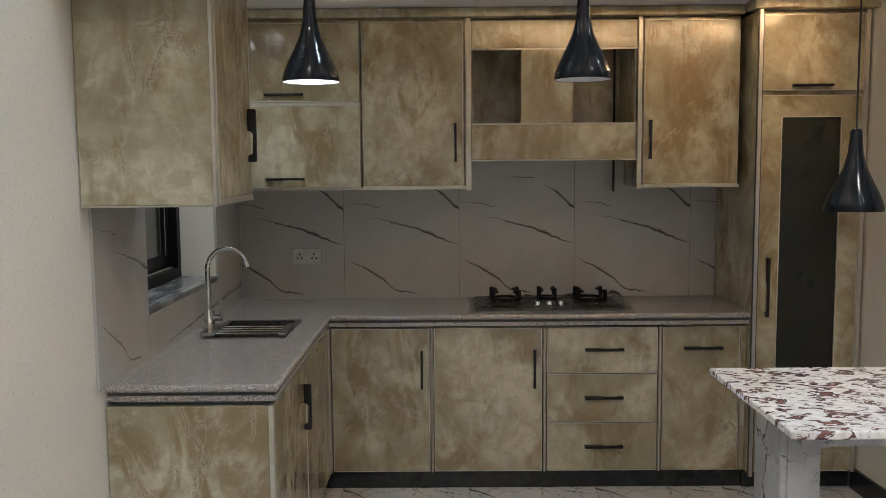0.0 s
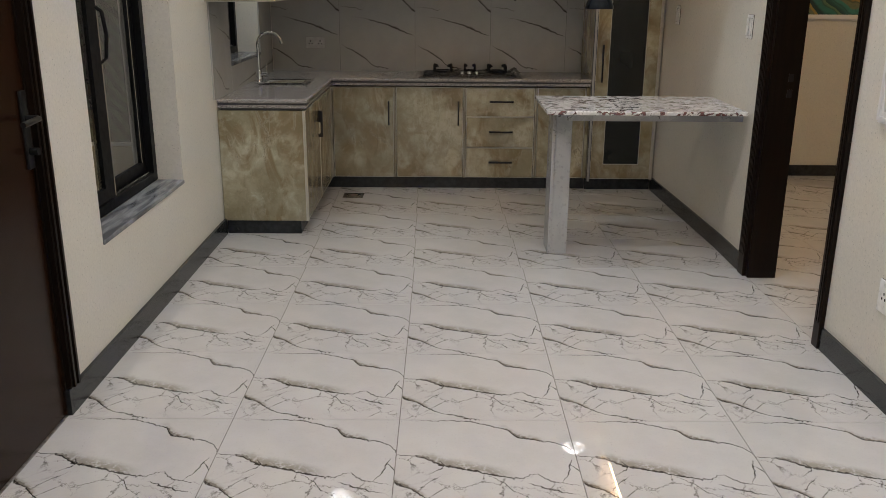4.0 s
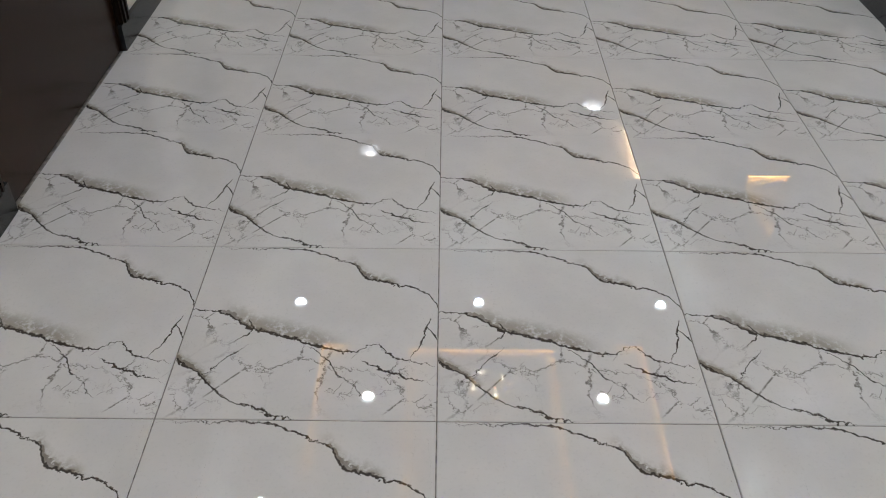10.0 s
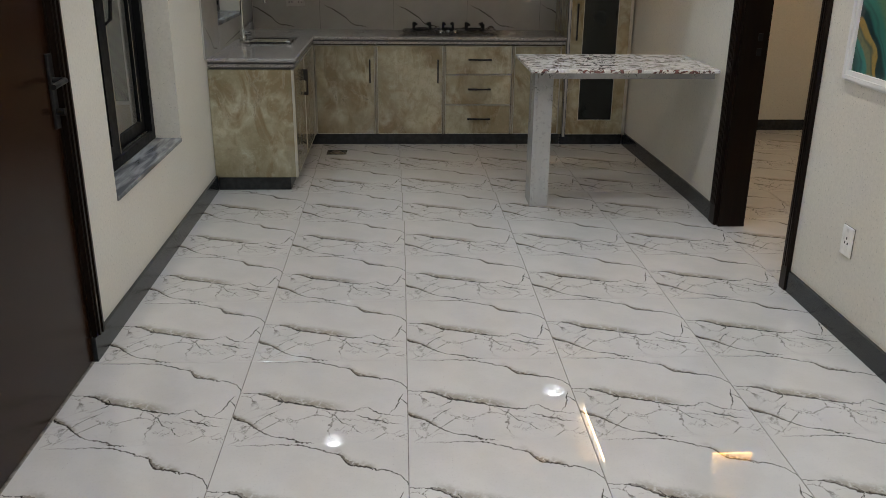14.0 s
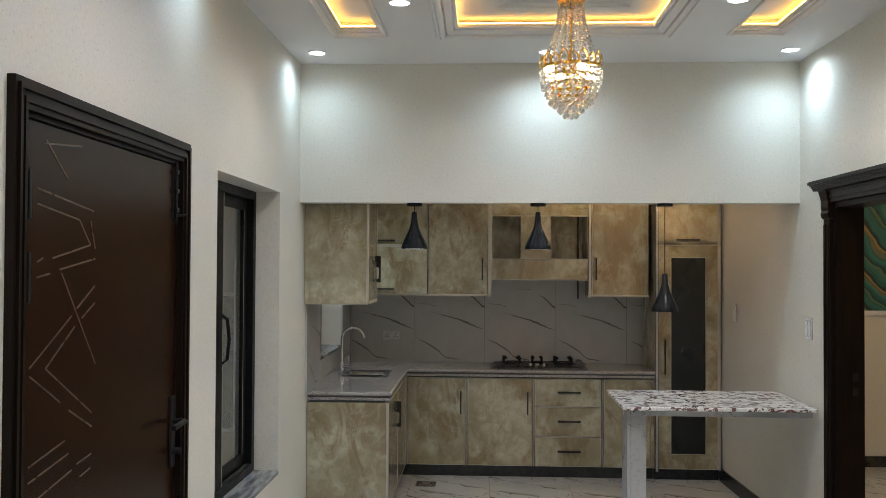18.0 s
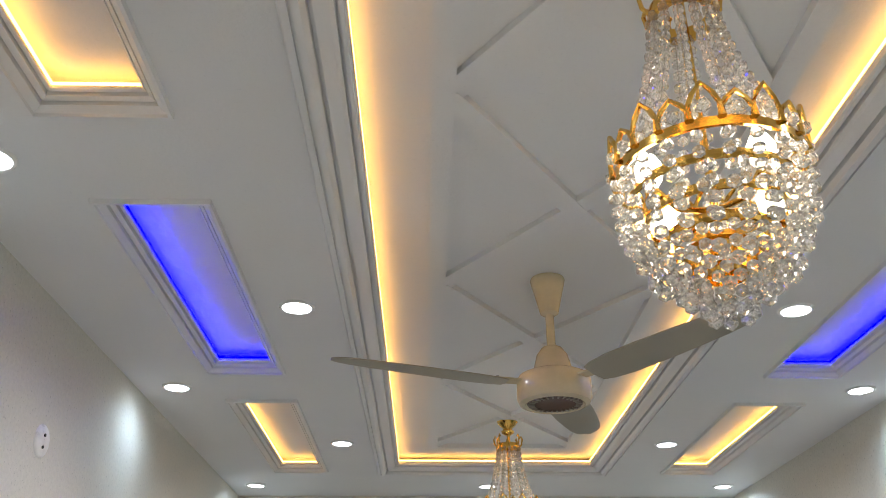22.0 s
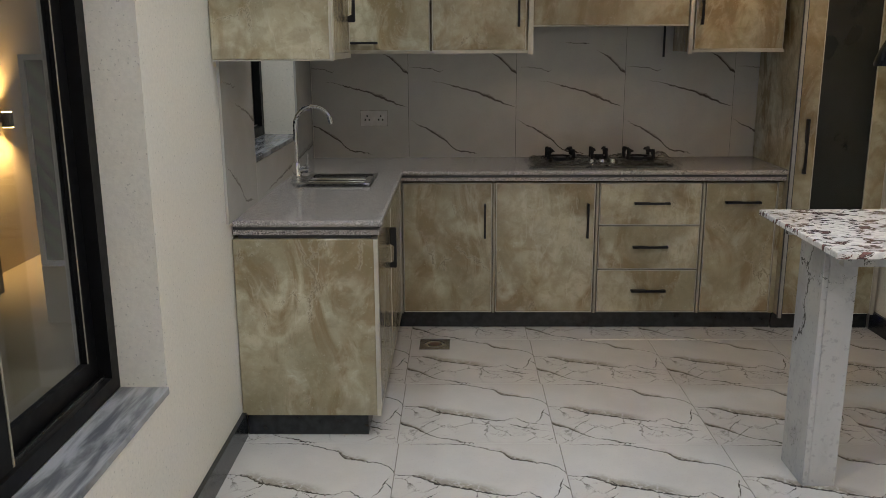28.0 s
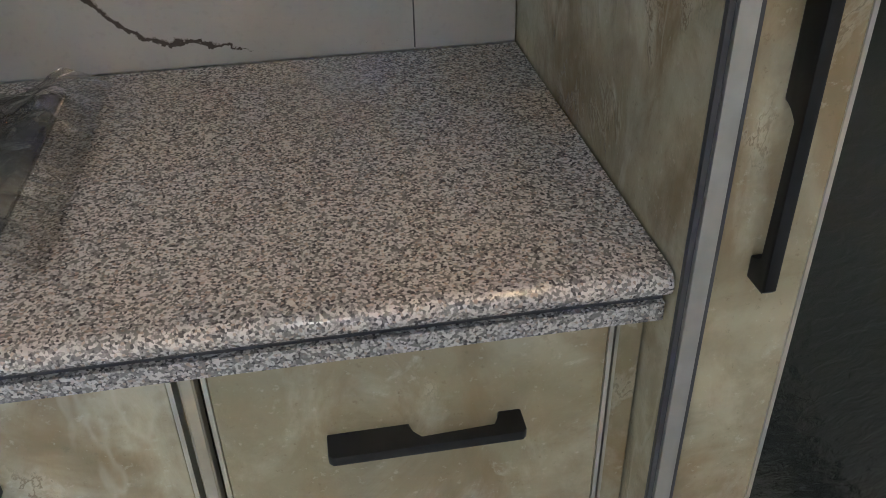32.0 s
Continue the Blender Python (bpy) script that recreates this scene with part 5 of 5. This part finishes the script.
for r in ((X0, X1, Z0, GZ[0]), (X0, X1, GZ[1], Z1), (X0, GX[0], GZ[0], GZ[1]), (GX[1], X1, GZ[0], GZ[1])):
    box(td, r[0], r[1], TYF, TYF + 0.018, r[2], r[3])
dd = part("door", td, M_BOARD, tc)
part("glass", boxes((GX[0], GX[1], TYF + 0.006, TYF + 0.010, GZ[0], GZ[1])), M_SMOKE, dd, "dark rippled smoked glass")
tr = bmesh.new()
for r in ((X0, X1, Z0, Z0 + 0.004), (X0, X1, Z1 - 0.004, Z1), (X0, X0 + 0.004, Z0, Z1), (X1 - 0.004, X1, Z0, Z1)):
    box(tr, r[0], r[1], TYF - 0.0015, TYF - 0.0002, r[2], r[3])
for r in ((GX[0], GX[1], GZ[0], GZ[0] + 0.004), (GX[0], GX[1], GZ[1] - 0.004, GZ[1]), (GX[0], GX[0] + 0.004, GZ[0], GZ[1]), (GX[1] - 0.004, GX[1], GZ[0], GZ[1])):
    box(tr, r[0], r[1], TYF - 0.002, TYF + 0.0055, r[2], r[3])
part("edge_trim", tr, M_ALU, dd)
handle(dd, H28, (2.560, TYF, 1.104), True)
f = front(tc, "top_door", 2.512, 2.972, 1.862, 2.200, TYF)
handle(f, H18, (2.650, TYF, 1.882))
part("right_post", boxes((2.973, 2.992, TYF - 0.006, TYF + 0.02, KICK, 2.215)), M_ALU, tc)
part("cornice", bevelled(boxes((2.455, 3.02, TYF - 0.06, TYF + 0.06, 2.216, 2.2585)), 0.008), M_BOARD, tc)

# wall cabinets
UZ0, UZ1 = 1.440, 2.200


def wall_unit(x0, x1, label):
    d = thing("wall_cabinet", label, "cabinet", "kitchen wall cabinets")
    carcass(d, x0, x1, UY + 0.02, YK - 0.002, UZ0 - 0.012, UZ1 + 0.015)
    part("bottom_rail", boxes((x0, x1, UY - 0.002, UY + 0.018, UZ0 - 0.014, UZ0 - 0.001)), M_ALU, d)
    return d


d = wall_unit(0.02, 0.690, "beige stone-look wall cabinet with two lift-up flaps")
for z0, z1, hz in ((UZ0, 1.822, 1.478), (1.838, UZ1, 1.872)):
    f = front(d, "flap", 0.022, 0.686, z0, z1, UY)
    handle(f, H18, (0.245, UY, hz))
    lean = -3.6 if z0 < 1.6 else -1.2
    f.matrix_local = pose(0, UY, z1, lean) @ pose(0, -UY, -z1)
part("middle_rail", boxes((0.022, 0.686, UY - 0.002, UY + 0.018, 1.823, 1.837)), M_ALU, d)
d = wall_unit(0.692, 1.180, "beige stone-look wall cabinet with one door")
f = front(d, "door", 0.698, 1.170, UZ0, UZ1, UY)
handle(f, H18, (1.132, UY, 1.735), True)
part("end_post", boxes((1.1815, 1.206, UY - 0.004, UY + 0.02, UZ0 - 0.02, 2.215)), M_ALU, d)
d = wall_unit(2.004, 2.462, "beige stone-look wall cabinet with one door beside the hood")
f = front(d, "door", 2.012, 2.455, UZ0, UZ1, UY)
handle(f, H18, (2.042, UY, 1.740), True)
part("end_post", boxes((1.984, 2.0025, UY - 0.004, UY + 0.02, UZ0 - 0.02, 2.215)), M_ALU, d)

hd = thing("hood_cabinet", "beige stone-look hood cabinet with two open niches beside a chimney", "cabinet")
hy = UY + 0.01
b1 = part("top_panel", bevelled(boxes((1.208, 1.982, hy, hy + 0.018, 2.078, 2.205)), 0.002, 1), M_BOARD, hd)
b2 = part("bottom_panel", bevelled(boxes((1.208, 1.982, hy, hy + 0.018, 1.563, 1.724)), 0.002, 1), M_BOARD, hd)
part("edge_trim", boxes((1.208, 1.982, hy - 0.002, hy + 0.018, 1.556, 1.5625), (1.208, 1.982, hy - 0.002, hy + 0.018, 1.7245, 1.731)), M_ALU, b2)
part("edge_trim", boxes((1.208, 1.982, hy - 0.002, hy + 0.018, 2.071, 2.0775)), M_ALU, b1)
part("chimney", boxes((1.442, 1.682, hy + 0.001, hy + 0.018, 1.7315, 2.0705), (1.442, 1.458, hy + 0.018, 2.05, 1.7315, 2.0705), (1.666, 1.682, hy + 0.018, 2.05, 1.7315, 2.0705)), M_BOARD, hd)
part("back_panel", boxes((1.208, 1.982, 2.045, 2.056, 1.563, 2.205)), M_BOARD, hd)
part("niche_shelf", boxes((1.208, 1.982, hy + 0.0185, 2.044, 1.71, 1.724)), M_BOARD, hd)
for sx in (1.2075, 1.975):
    part("side", boxes((sx, sx + 0.0075, hy + 0.0185, 2.044, 1.563, 2.205)), M_BOARD, hd)
part("exhaust_pipe", tube([(1.93, 1.95, 1.40), (1.93, 1.95, 2.2)], 0.006, 8), M_BLACK, hd)
tagged(part("cornice", bevelled(boxes((0.03, 2.462, UY - 0.045, UY + 0.05, 2.216, 2.2585)), 0.008), M_BOARD, None), "beige cornice above the wall cabinets", "cornice")

d = thing("wall_cabinet", "beige stone-look wall cabinet with a wide end panel near the window", "cabinet", "kitchen wall cabinets")
e = part("end_panel", bevelled(boxes((0.003, 0.400, 0.144, 0.162, 1.426, 2.235)), 0.002, 1), M_BOARD, d, "wide beige stone-look end panel")
part("edge_trim", boxes((0.0032, 0.400, 0.142, 0.162, 1.421, 1.4255), (0.4002, 0.410, 0.142, 0.165, 1.421, 2.235)), M_ALU, e)
part("body", boxes((0.003, 0.395, 0.1625, 0.60, 1.428, 1.444), (0.003, 0.395, 0.59, 0.606, 1.4445, 2.235), (0.003, 0.018, 0.1625, 0.59, 1.4445, 2.235)), M_BOARD, d)
f = side_front(d, "door", 0.167, 0.600, 1.440, 2.230, 0.412)
handle(f, H18, (0.412, 0.555, 1.735), True, 90)
part("bottom_rail", boxes((0.396, 0.414, 0.167, 0.606, 1.424, 1.4395)), M_ALU, d)

# wall tiles behind the worktop
for x in (-0.048, 0.552, 1.152, 1.752, 2.352):
    a, b = max(x, 0.013), min(x + 0.598, 2.484)
    o = boxes((a - x - 0.3, b - x - 0.3, -0.010, 0.0, -0.355, 0.355))
    t = part("tile", o, M_SPLASH, bpy.data.objects["wall_north"])
    t.location = (x + 0.3, YK, CT + 0.355)
part("grout", boxes((0.014, 2.483, YK - 0.0075, YK - 0.001, CT + 0.001, CT + 0.709)), M_GAP, bpy.data.objects["wall_north"])
for y0, y1, z0, z1 in ((0.20, 0.658, 0.0, 0.575), (0.662, 1.60, 0.0, 0.158), (1.602, 2.058, 0.0, 0.575)):
    o = boxes((0.0, 0.010, y0 - 0.5, y1 - 0.5, z0 - 0.355, z1 - 0.355))
    t = part("tile", o, M_SPLASH_SIDE, bpy.data.objects["wall_west"])
    t.location = (0.001, 0.5, CT + 0.355)

# breakfast table
bt = thing("breakfast_table", "wall-hung breakfast table with a white and burgundy granite top", "table")
bm = boxes((1.940, 3.028, -0.332, 0.345, 0.853, 0.875))
part("tabletop", bevelled(bm, 0.006, 3), M_TABLE, bt, "polished white granite with burgundy and black blotches")
part("apron", boxes((2.0, 3.03, -0.25, -0.215, 0.81, 0.8525), (2.0, 3.03, 0.2, 0.235, 0.81, 0.8525)), M_LEG, bt)
for k, (xa, xb) in enumerate(((2.000, 2.019), (2.0195, 2.112))):
    part("leg_slab", bevelled(boxes((xa, xb, -0.112 + 0.003 * k, 0.085, 0.0, 0.8525)), 0.002, 1), M_LEG, bt, "grey-veined white marble slab")

# pendants


def pendant(x, drop, lit):
    p = thing("pendant_lamp", "gloss black bottle-shaped pendant lamp on a " + ("short" if drop < 0.4 else "long") + " cord, " + ("switched on" if lit else "off"), "pendant lamp", "pendants over the table", (x, 0.06, SOFFIT))
    part("canopy", lathe([(0.0, 0.0), (0.048, 0.0), (0.050, -0.004), (0.048, -0.018), (0.012, -0.022), (0.0, -0.022)], 28), M_PENDANT, p, "", True)
    part("cord", tube([(0, 0, -0.02), (0, 0, -drop + 0.225)], 0.0028, 8), M_BLACK, p)
    z = -drop
    outer = [(0.0, .232), (0.012, .232), (0.016, .226), (0.018, .20), (0.021, .165), (0.031, .125), (0.048, .088), (0.066, .052), (0.077, .025), (0.081, .006), (0.080, 0.0)]
    part("shade", lathe([(r, h + z) for r, h in outer], 40), M_PENDANT, p, "", True)
    inner = [(0.079, 0.001), (0.079, .008), (0.074, .026), (0.062, .052), (0.044, .088), (0.028, .124), (0.0, .15)]
    part("lining", lathe([(r, h + z) for r, h in inner], 40), M_INNER, p, "white lining", True)
    part("bulb", lathe([(0.0, .02), (0.018, .027), (0.027, .045), (0.026, .062), (0.013, .09), (0.012, .12), (0, .12)], 20, None, (0, 0, z)), M_BULB if lit else M_INNER, p, "", True)


pendant(0.71, 0.285, True)
pendant(1.478, 0.285, False)
pendant(2.255, 0.662, True)

# ---- switches, sockets, small things ----


def switch_plate(place, face, w, h, label, keys, mat=None):
    mat = mat or M_SWITCH
    s = thing("wall_switch", label, "switch", "", place)
    s.rotation_euler = (0, 0, radians(face))
    part("plate", bevelled(boxes((-w / 2, w / 2, -0.009, 0.0, -h / 2, h / 2)), 0.003), mat, s)
    part("back_box", boxes((-w / 2 - 0.0012, w / 2 + 0.0012, -0.004, 0.0, -h / 2 - 0.0012, h / 2 + 0.0012)), M_GROUT, s)
    n = len(keys)
    for i, k in enumerate(keys):
        x = -w / 2 + w * (i + 0.5) / n
        if k == "key":
            part("rocker", bevelled(boxes((x - w / n * 0.36, x + w / n * 0.36, -0.013, -0.0092, -h * 0.36, h * 0.36)), 0.002), M_SWITCH, s)
            # dark sheet on the plate paints the shade in the gap round the key
            part("rocker_gap", boxes((x - w / n * 0.36 - 0.0015, x + w / n * 0.36 + 0.0015, -0.0096, -0.0091, -h * 0.36 - 0.0015, h * 0.36 + 0.0015)), M_GAP, s)
        else:
            # holes are black blocks on the plate, their inner shade given by colour
            part("socket_holes", boxes(*[(x + a - 0.004, x + a + 0.004, -0.0096, -0.0091, b - 0.005, b + 0.005) for a, b in ((-0.011, -0.008), (0.011, -0.008), (0, 0.012))]), M_BLACK, s)


switch_plate((XR, -0.15, 1.315), 90 + 180, 0.085, 0.125, "white light switch beside the doorway", ["key", "key"])
switch_plate((3.013, 1.21, 1.33), 90 + 180, 0.085, 0.125, "white light switch on the kitchen wall", ["key"])
switch_plate((XR, -1.94, 0.41), 90 + 180, 0.085, 0.125, "white wall socket near the floor", ["hole"])
switch_plate((0.357, YK - 0.0105, 1.07), 0, 0.15, 0.085, "grey-white double socket on the marble wall tiles", ["hole", "hole"], plain("grey_white_plastic", (0.5, 0.49, 0.48), 0.25))
cv = thing("junction_cover", "round white junction cover high on the wall", "cover plate", "", (0.0, -2.83, 2.51))
o = part("disc", lathe([(0.0, 0.008), (0.042, 0.008), (0.048, 0.004), (0.05, 0.0)], 28), M_SWITCH, cv, "", True)
o.matrix_local = pose(0, 0, 0, 0, 90, 0)
for a in (-0.018, 0.018):
    o = part("screw", lathe([(0.0, 0.011), (0.005, 0.011), (0.005, 0.008)], 10), M_BLACK, cv)
    o.matrix_local = pose(0, 0, a, 0, 90, 0)
dr = thing("floor_drain", "square brushed steel floor drain set in the tiles", "floor drain", "", (0.71, 1.30, 0.0))
part("frame", bevelled(boxes((-0.075, 0.075, -0.075, 0.075, 0.0015, 0.004)), 0.001, 1), M_STEEL, dr)
part("ring", lathe([(0.03, 0.0045), (0.034, 0.007), (0.05, 0.007), (0.054, 0.0045)], 28), M_CHROME, dr, "", True)
part("grate", lathe([(0.0, 0.0055), (0.029, 0.0055), (0.029, 0.0045)], 24), M_FANGRILL, dr)

# ---- ceiling fan ----
fan = thing("ceiling_fan", "cream three-blade ceiling fan with a brown motor grille, at rest", "ceiling fan", "", (1.523, -2.975, 2.985))
part("canopy", lathe([(0.0, 0.0), (0.052, 0.0), (0.054, -0.006), (0.048, -0.03), (0.036, -0.08), (0.028, -0.115), (0.018, -0.122), (0.0, -0.122)], 32), M_FAN, fan, "", True)
part("rod", tube([(0, 0, -0.11), (0, 0, -0.25)], 0.013, 14), M_FAN, fan, "", True)
part("motor_cap", lathe([(0.016, -0.222), (0.03, -0.228), (0.046, -0.25), (0.055, -0.285), (0.057, -0.31), (0.0, -0.31)], 32), M_FAN, fan, "", True)
part("motor", lathe([(0.0, -0.308), (0.085, -0.310), (0.103, -0.318), (0.109, -0.33), (0.109, -0.385), (0.103, -0.398), (0.088, -0.404), (0.080, -0.398)], 40), M_FAN, fan, "", True)
gr = part("grille", lathe([(0.0, -0.396), (0.03, -0.398), (0.080, -0.400), (0.082, -0.396)], 40), M_FANGRILL, fan, "brown slotted grille", True)
for i in range(28):
    a = 2 * math.pi * i / 28
    bm = boxes((0.060, 0.078, -0.0022, 0.0022, -0.4035, -0.4005))
    bmesh.ops.rotate(bm, verts=bm.verts[:], cent=(0, 0, 0), matrix=Matrix.Rotation(a, 3, "Z"))
    part("slat", bm, M_STRIP, gr)


def blade(angle):
    bm = bmesh.new()
    rows = [(0.15, 0.044), (0.18, 0.056), (0.24, 0.064), (0.34, 0.064), (0.46, 0.059), (0.55, 0.053), (0.60, 0.046), (0.628, 0.038), (0.644, 0.028), (0.653, 0.017), (0.656, 0.006)]
    lo, hi = [], []
    for s, w in rows:
        tilt, up = 0.16, 0.06 * (s - 0.15)
        lo.append([bm.verts.new((s, -w, -0.345 + tilt * w + up)), bm.verts.new((s, 0, -0.349 + up)), bm.verts.new((s, w, -0.345 - tilt * w + up))])
        hi.append([bm.verts.new((s, -w, -0.342 + tilt * w + up)), bm.verts.new((s, 0, -0.346 + up)), bm.verts.new((s, w, -0.342 - tilt * w + up))])
    for k in range(len(rows) - 1):
        for i in range(2):
            bm.faces.new((lo[k][i], lo[k][i + 1], lo[k + 1][i + 1], lo[k + 1][i]))
            bm.faces.new((hi[k][i + 1], hi[k][i], hi[k + 1][i], hi[k + 1][i + 1]))
        bm.faces.new((lo[k][0], lo[k + 1][0], hi[k + 1][0], hi[k][0]))
        bm.faces.new((lo[k + 1][2], lo[k][2], hi[k][2], hi[k + 1][2]))
    for k, sgn in ((0, 1), (-1, -1)):
        for i in range(2):
            q = (lo[k][i + 1], lo[k][i], hi[k][i], hi[k][i + 1])
            bm.faces.new(q if sgn > 0 else q[::-1])
    b = part("blade", bm, M_BLADE, fan, "grey-beige metal blade", True)
    b.matrix_local = pose(0, 0, 0, 0, 0, angle)
    part("blade_arm", bevelled(boxes((0.10, 0.20, -0.022, 0.022, -0.3415, -0.335)), 0.003), M_FAN, b)
    for y in (-0.012, 0.012):
        part("screw", lathe([(0.0, -0.330), (0.005, -0.331), (0.006, -0.335)], 10, None, (0.175, y, 0)), M_STEEL, b)


for a in (192, 311, 71):
    blade(a)

# ---- chandeliers ----


def bead(bm, c, r):
    """A cut bead: two rings of eight facets between two points."""
    top, low = bm.verts.new((c[0], c[1], c[2] + r)), bm.verts.new((c[0], c[1], c[2] - r))
    rings = [[bm.verts.new((c[0] + r * 0.86 * math.cos((a + s) * math.pi / 4), c[1] + r * 0.86 * math.sin((a + s) * math.pi / 4), c[2] + h * r)) for a in range(8)] for h, s in ((0.42, 0.0), (-0.42, 0.5))]
    for i in range(8):
        j = (i + 1) % 8
        bm.faces.new((rings[0][i], rings[0][j], top))
        bm.faces.new((rings[1][j], rings[1][i], low))
        bm.faces.new((rings[1][i], rings[0][j], rings[0][i]))
        bm.faces.new((rings[1][i], rings[1][j], rings[0][j]))


bm = bmesh.new()
bead(bm, (0, 0, 0), 0.0100)
BEAD = mesh_of("bead", bm, M_CRYSTAL)


def chandelier(at, rod):
    """at: the ceiling point; rod: drop from the ceiling to the neck."""
    c = thing("chandelier", "lit gold chandelier hung with strings of clear crystal beads", "chandelier", "chandeliers", at)
    part("canopy", lathe([(0.0, 0.0), (0.050, 0.0), (0.053, -0.006), (0.050, -0.018), (0.036, -0.036), (0.022, -0.048), (0.020, -0.054), (0.030, -0.062), (0.028, -0.070), (0.014, -0.080), (0.0, -0.080)], 28), M_GOLD, c, "", True)
    n = -rod
    part("rod", tube([(0, 0, -0.04), (0, 0, n - 0.42)], 0.006, 10), M_GOLD, c, "", True)
    part("neck_ring", lathe([(0.046, n + 0.012), (0.052, n + 0.012), (0.054, n), (0.052, n - 0.016), (0.046, n - 0.016), (0.046, n + 0.012)], 28), M_GOLD, c, "", True)
    for i in range(8):
        a = 2 * math.pi * i / 8
        q = [(0.052, n), (0.062, n + 0.012), (0.066, n + 0.034), (0.060, n + 0.05), (0.054, n + 0.04)]
        part("neck_leaf", tube([(r * math.cos(a), r * math.sin(a), z) for r, z in q], 0.004, 6), M_GOLD, c)
    # falling strings from the neck to the crown
    R, zc = 0.131, n - 0.295
    line = [(0.05 + (R - 0.010 - 0.05) * (k / 13.0) ** 1.5, 0.0, n - 0.012 + (zc - n + 0.02) * k / 13.0) for k in range(14)]
    wire = mesh_of("bead_string", tube(line, 0.0007, 5), M_STEEL)
    for i in range(14):
        o = new("bead_string", wire)
        o.parent = c
        o.matrix_local = pose(0, 0, 0, 0, 0, 360 * (i + 0.5) / 14)
        for p in line:
            q = new("bead", BEAD)
            q.parent = o
            q.location = p
    band = part("crown", lathe([(R - 0.003, zc + 0.006), (R + 0.002, zc + 0.006), (R + 0.002, zc - 0.008), (R - 0.003, zc - 0.008), (R - 0.003, zc + 0.006)], 40), M_GOLD, c, "gold crown of pointed leaves", True)
    for i in range(20):
        a = 2 * math.pi * i / 20
        tall = 0.056 if i % 2 == 0 else 0.040
        pts = [(-0.0185, 0.0), (-0.0205, tall * 0.35), (-0.013, tall * 0.68), (0.0, tall), (0.013, tall * 0.68), (0.0205, tall * 0.35), (0.0185, 0.0)]
        lf = tube([((R + 0.004) * math.cos(a + u / R), (R + 0.004) * math.sin(a + u / R), zc + 0.004 + z) for u, z in pts], 0.0040, 6)
        leaf = part("leaf", lf, M_GOLD, band)
        gem = bmesh.new()
        bead(gem, ((R + 0.003) * math.cos(a), (R + 0.003) * math.sin(a), zc + tall * 0.42), 0.0115)
        part("gem", gem, M_CRYSTAL, c)
    # basket of tiers
    tiers = [(R, zc - 0.012, 22, 4), (0.116, zc - 0.050, 18, 4), (0.098, zc - 0.088, 16, 4), (0.077, zc - 0.124, 13, 3), (0.054, zc - 0.15, 10, 3), (0.029, zc - 0.176, 7, 3)]
    for i, (r, z, count, long) in enumerate(tiers):
        z = zc - 0.012 + (z - zc + 0.012) * 0.92
        if i:
            part("tier_ring", lathe([(r - 0.003, z + 0.014), (r, z + 0.014), (r + 0.001, z + 0.007), (r, z), (r - 0.003, z), (r - 0.003, z + 0.014)], 32), M_GOLD, c)
        bm = bmesh.new()
        for k in range(long):
            rr = r + 0.003 - 0.0042 * k * (0.3 + 0.5 * k / long)
            bead(bm, (rr, 0.0, z - 0.009 - 0.0225 * k), 0.0100 if k < long - 1 else 0.0112)
        strand = mesh_of("bead_strand", bm, M_CRYSTAL)
        for s in range(count):
            o = new("bead_strand", strand)
            o.parent = c
            o.matrix_local = pose(0, 0, 0, 0, 0, 360 * (s + 0.5 * (i % 2)) / count)
    for i in range(4):
        a = math.radians(22) + i * math.pi / 2
        x, y = 0.104 * math.cos(a), 0.098 * math.sin(a)
        part("arm", tube([(0, 0, zc - 0.06), (x * 0.6, y * 0.6, zc - 0.07), (x, y, zc - 0.045)], 0.005, 8), M_GOLD, c)
        part("bulb", lathe([(0.0, 0.05), (0.012, 0.045), (0.019, 0.03), (0.017, 0.012), (0.010, 0.0), (0, 0)], 16, None, (x, y, zc - 0.045)), M_CANDLE, c, "glowing warm white bulb", True)


chandelier((1.527, -1.455, 2.985), 0.135)
chandelier((1.548, -4.37, 2.985), 0.20)

# ---- floor tiles, last ----
tile_me = mesh_of("tile", bevelled(boxes((-0.3041, 0.3041, -TILE / 2 + 0.001, TILE / 2 - 0.001, -0.01, 0.0)), 0.0012, 1), M_FLOOR)
floor = structure("floor", boxes((-0.2, 5.55, YB - 0.1, YK + 0.2, -0.0039, -0.0022)), M_GROUT, "polished white marble-look floor tiles with grey veins and thin grout")
for j in range(-7, 8):
    long = 0.590 if j >= -1 else TILE
    yc = -2.745 + (long * (j + 1.5) if j >= -1 else TILE * (j + 1.5) + 0.004)
    if yc > YK + 0.3 or yc < YB - 0.3:
        continue
    drift = max(0.0, yc + 0.8)
    wide = 0.611 - 0.0035 * drift
    # rows at the end walls are cut to length
    lo, hi = max(yc - long / 2, YB - 0.08) - yc, min(yc + long / 2, YK + 0.08) - yc
    row_me = tile_me
    if hi - lo < long - 0.001:
        row_me = mesh_of("tile", bevelled(boxes((-0.3041, 0.3041, lo * TILE / long + 0.001, hi * TILE / long - 0.001, -0.01, 0.0)), 0.0012, 1), M_FLOOR)
    for i in range(0, 9):
        if i > 4 and not -1.9 < yc:
            continue
        o = new("tile", row_me)
        o.parent = floor
        o.location = (-0.008 * drift + wide * (i + 0.5), yc, 0.0)
        o.scale = (wide / 0.611, long / TILE, 1.0)
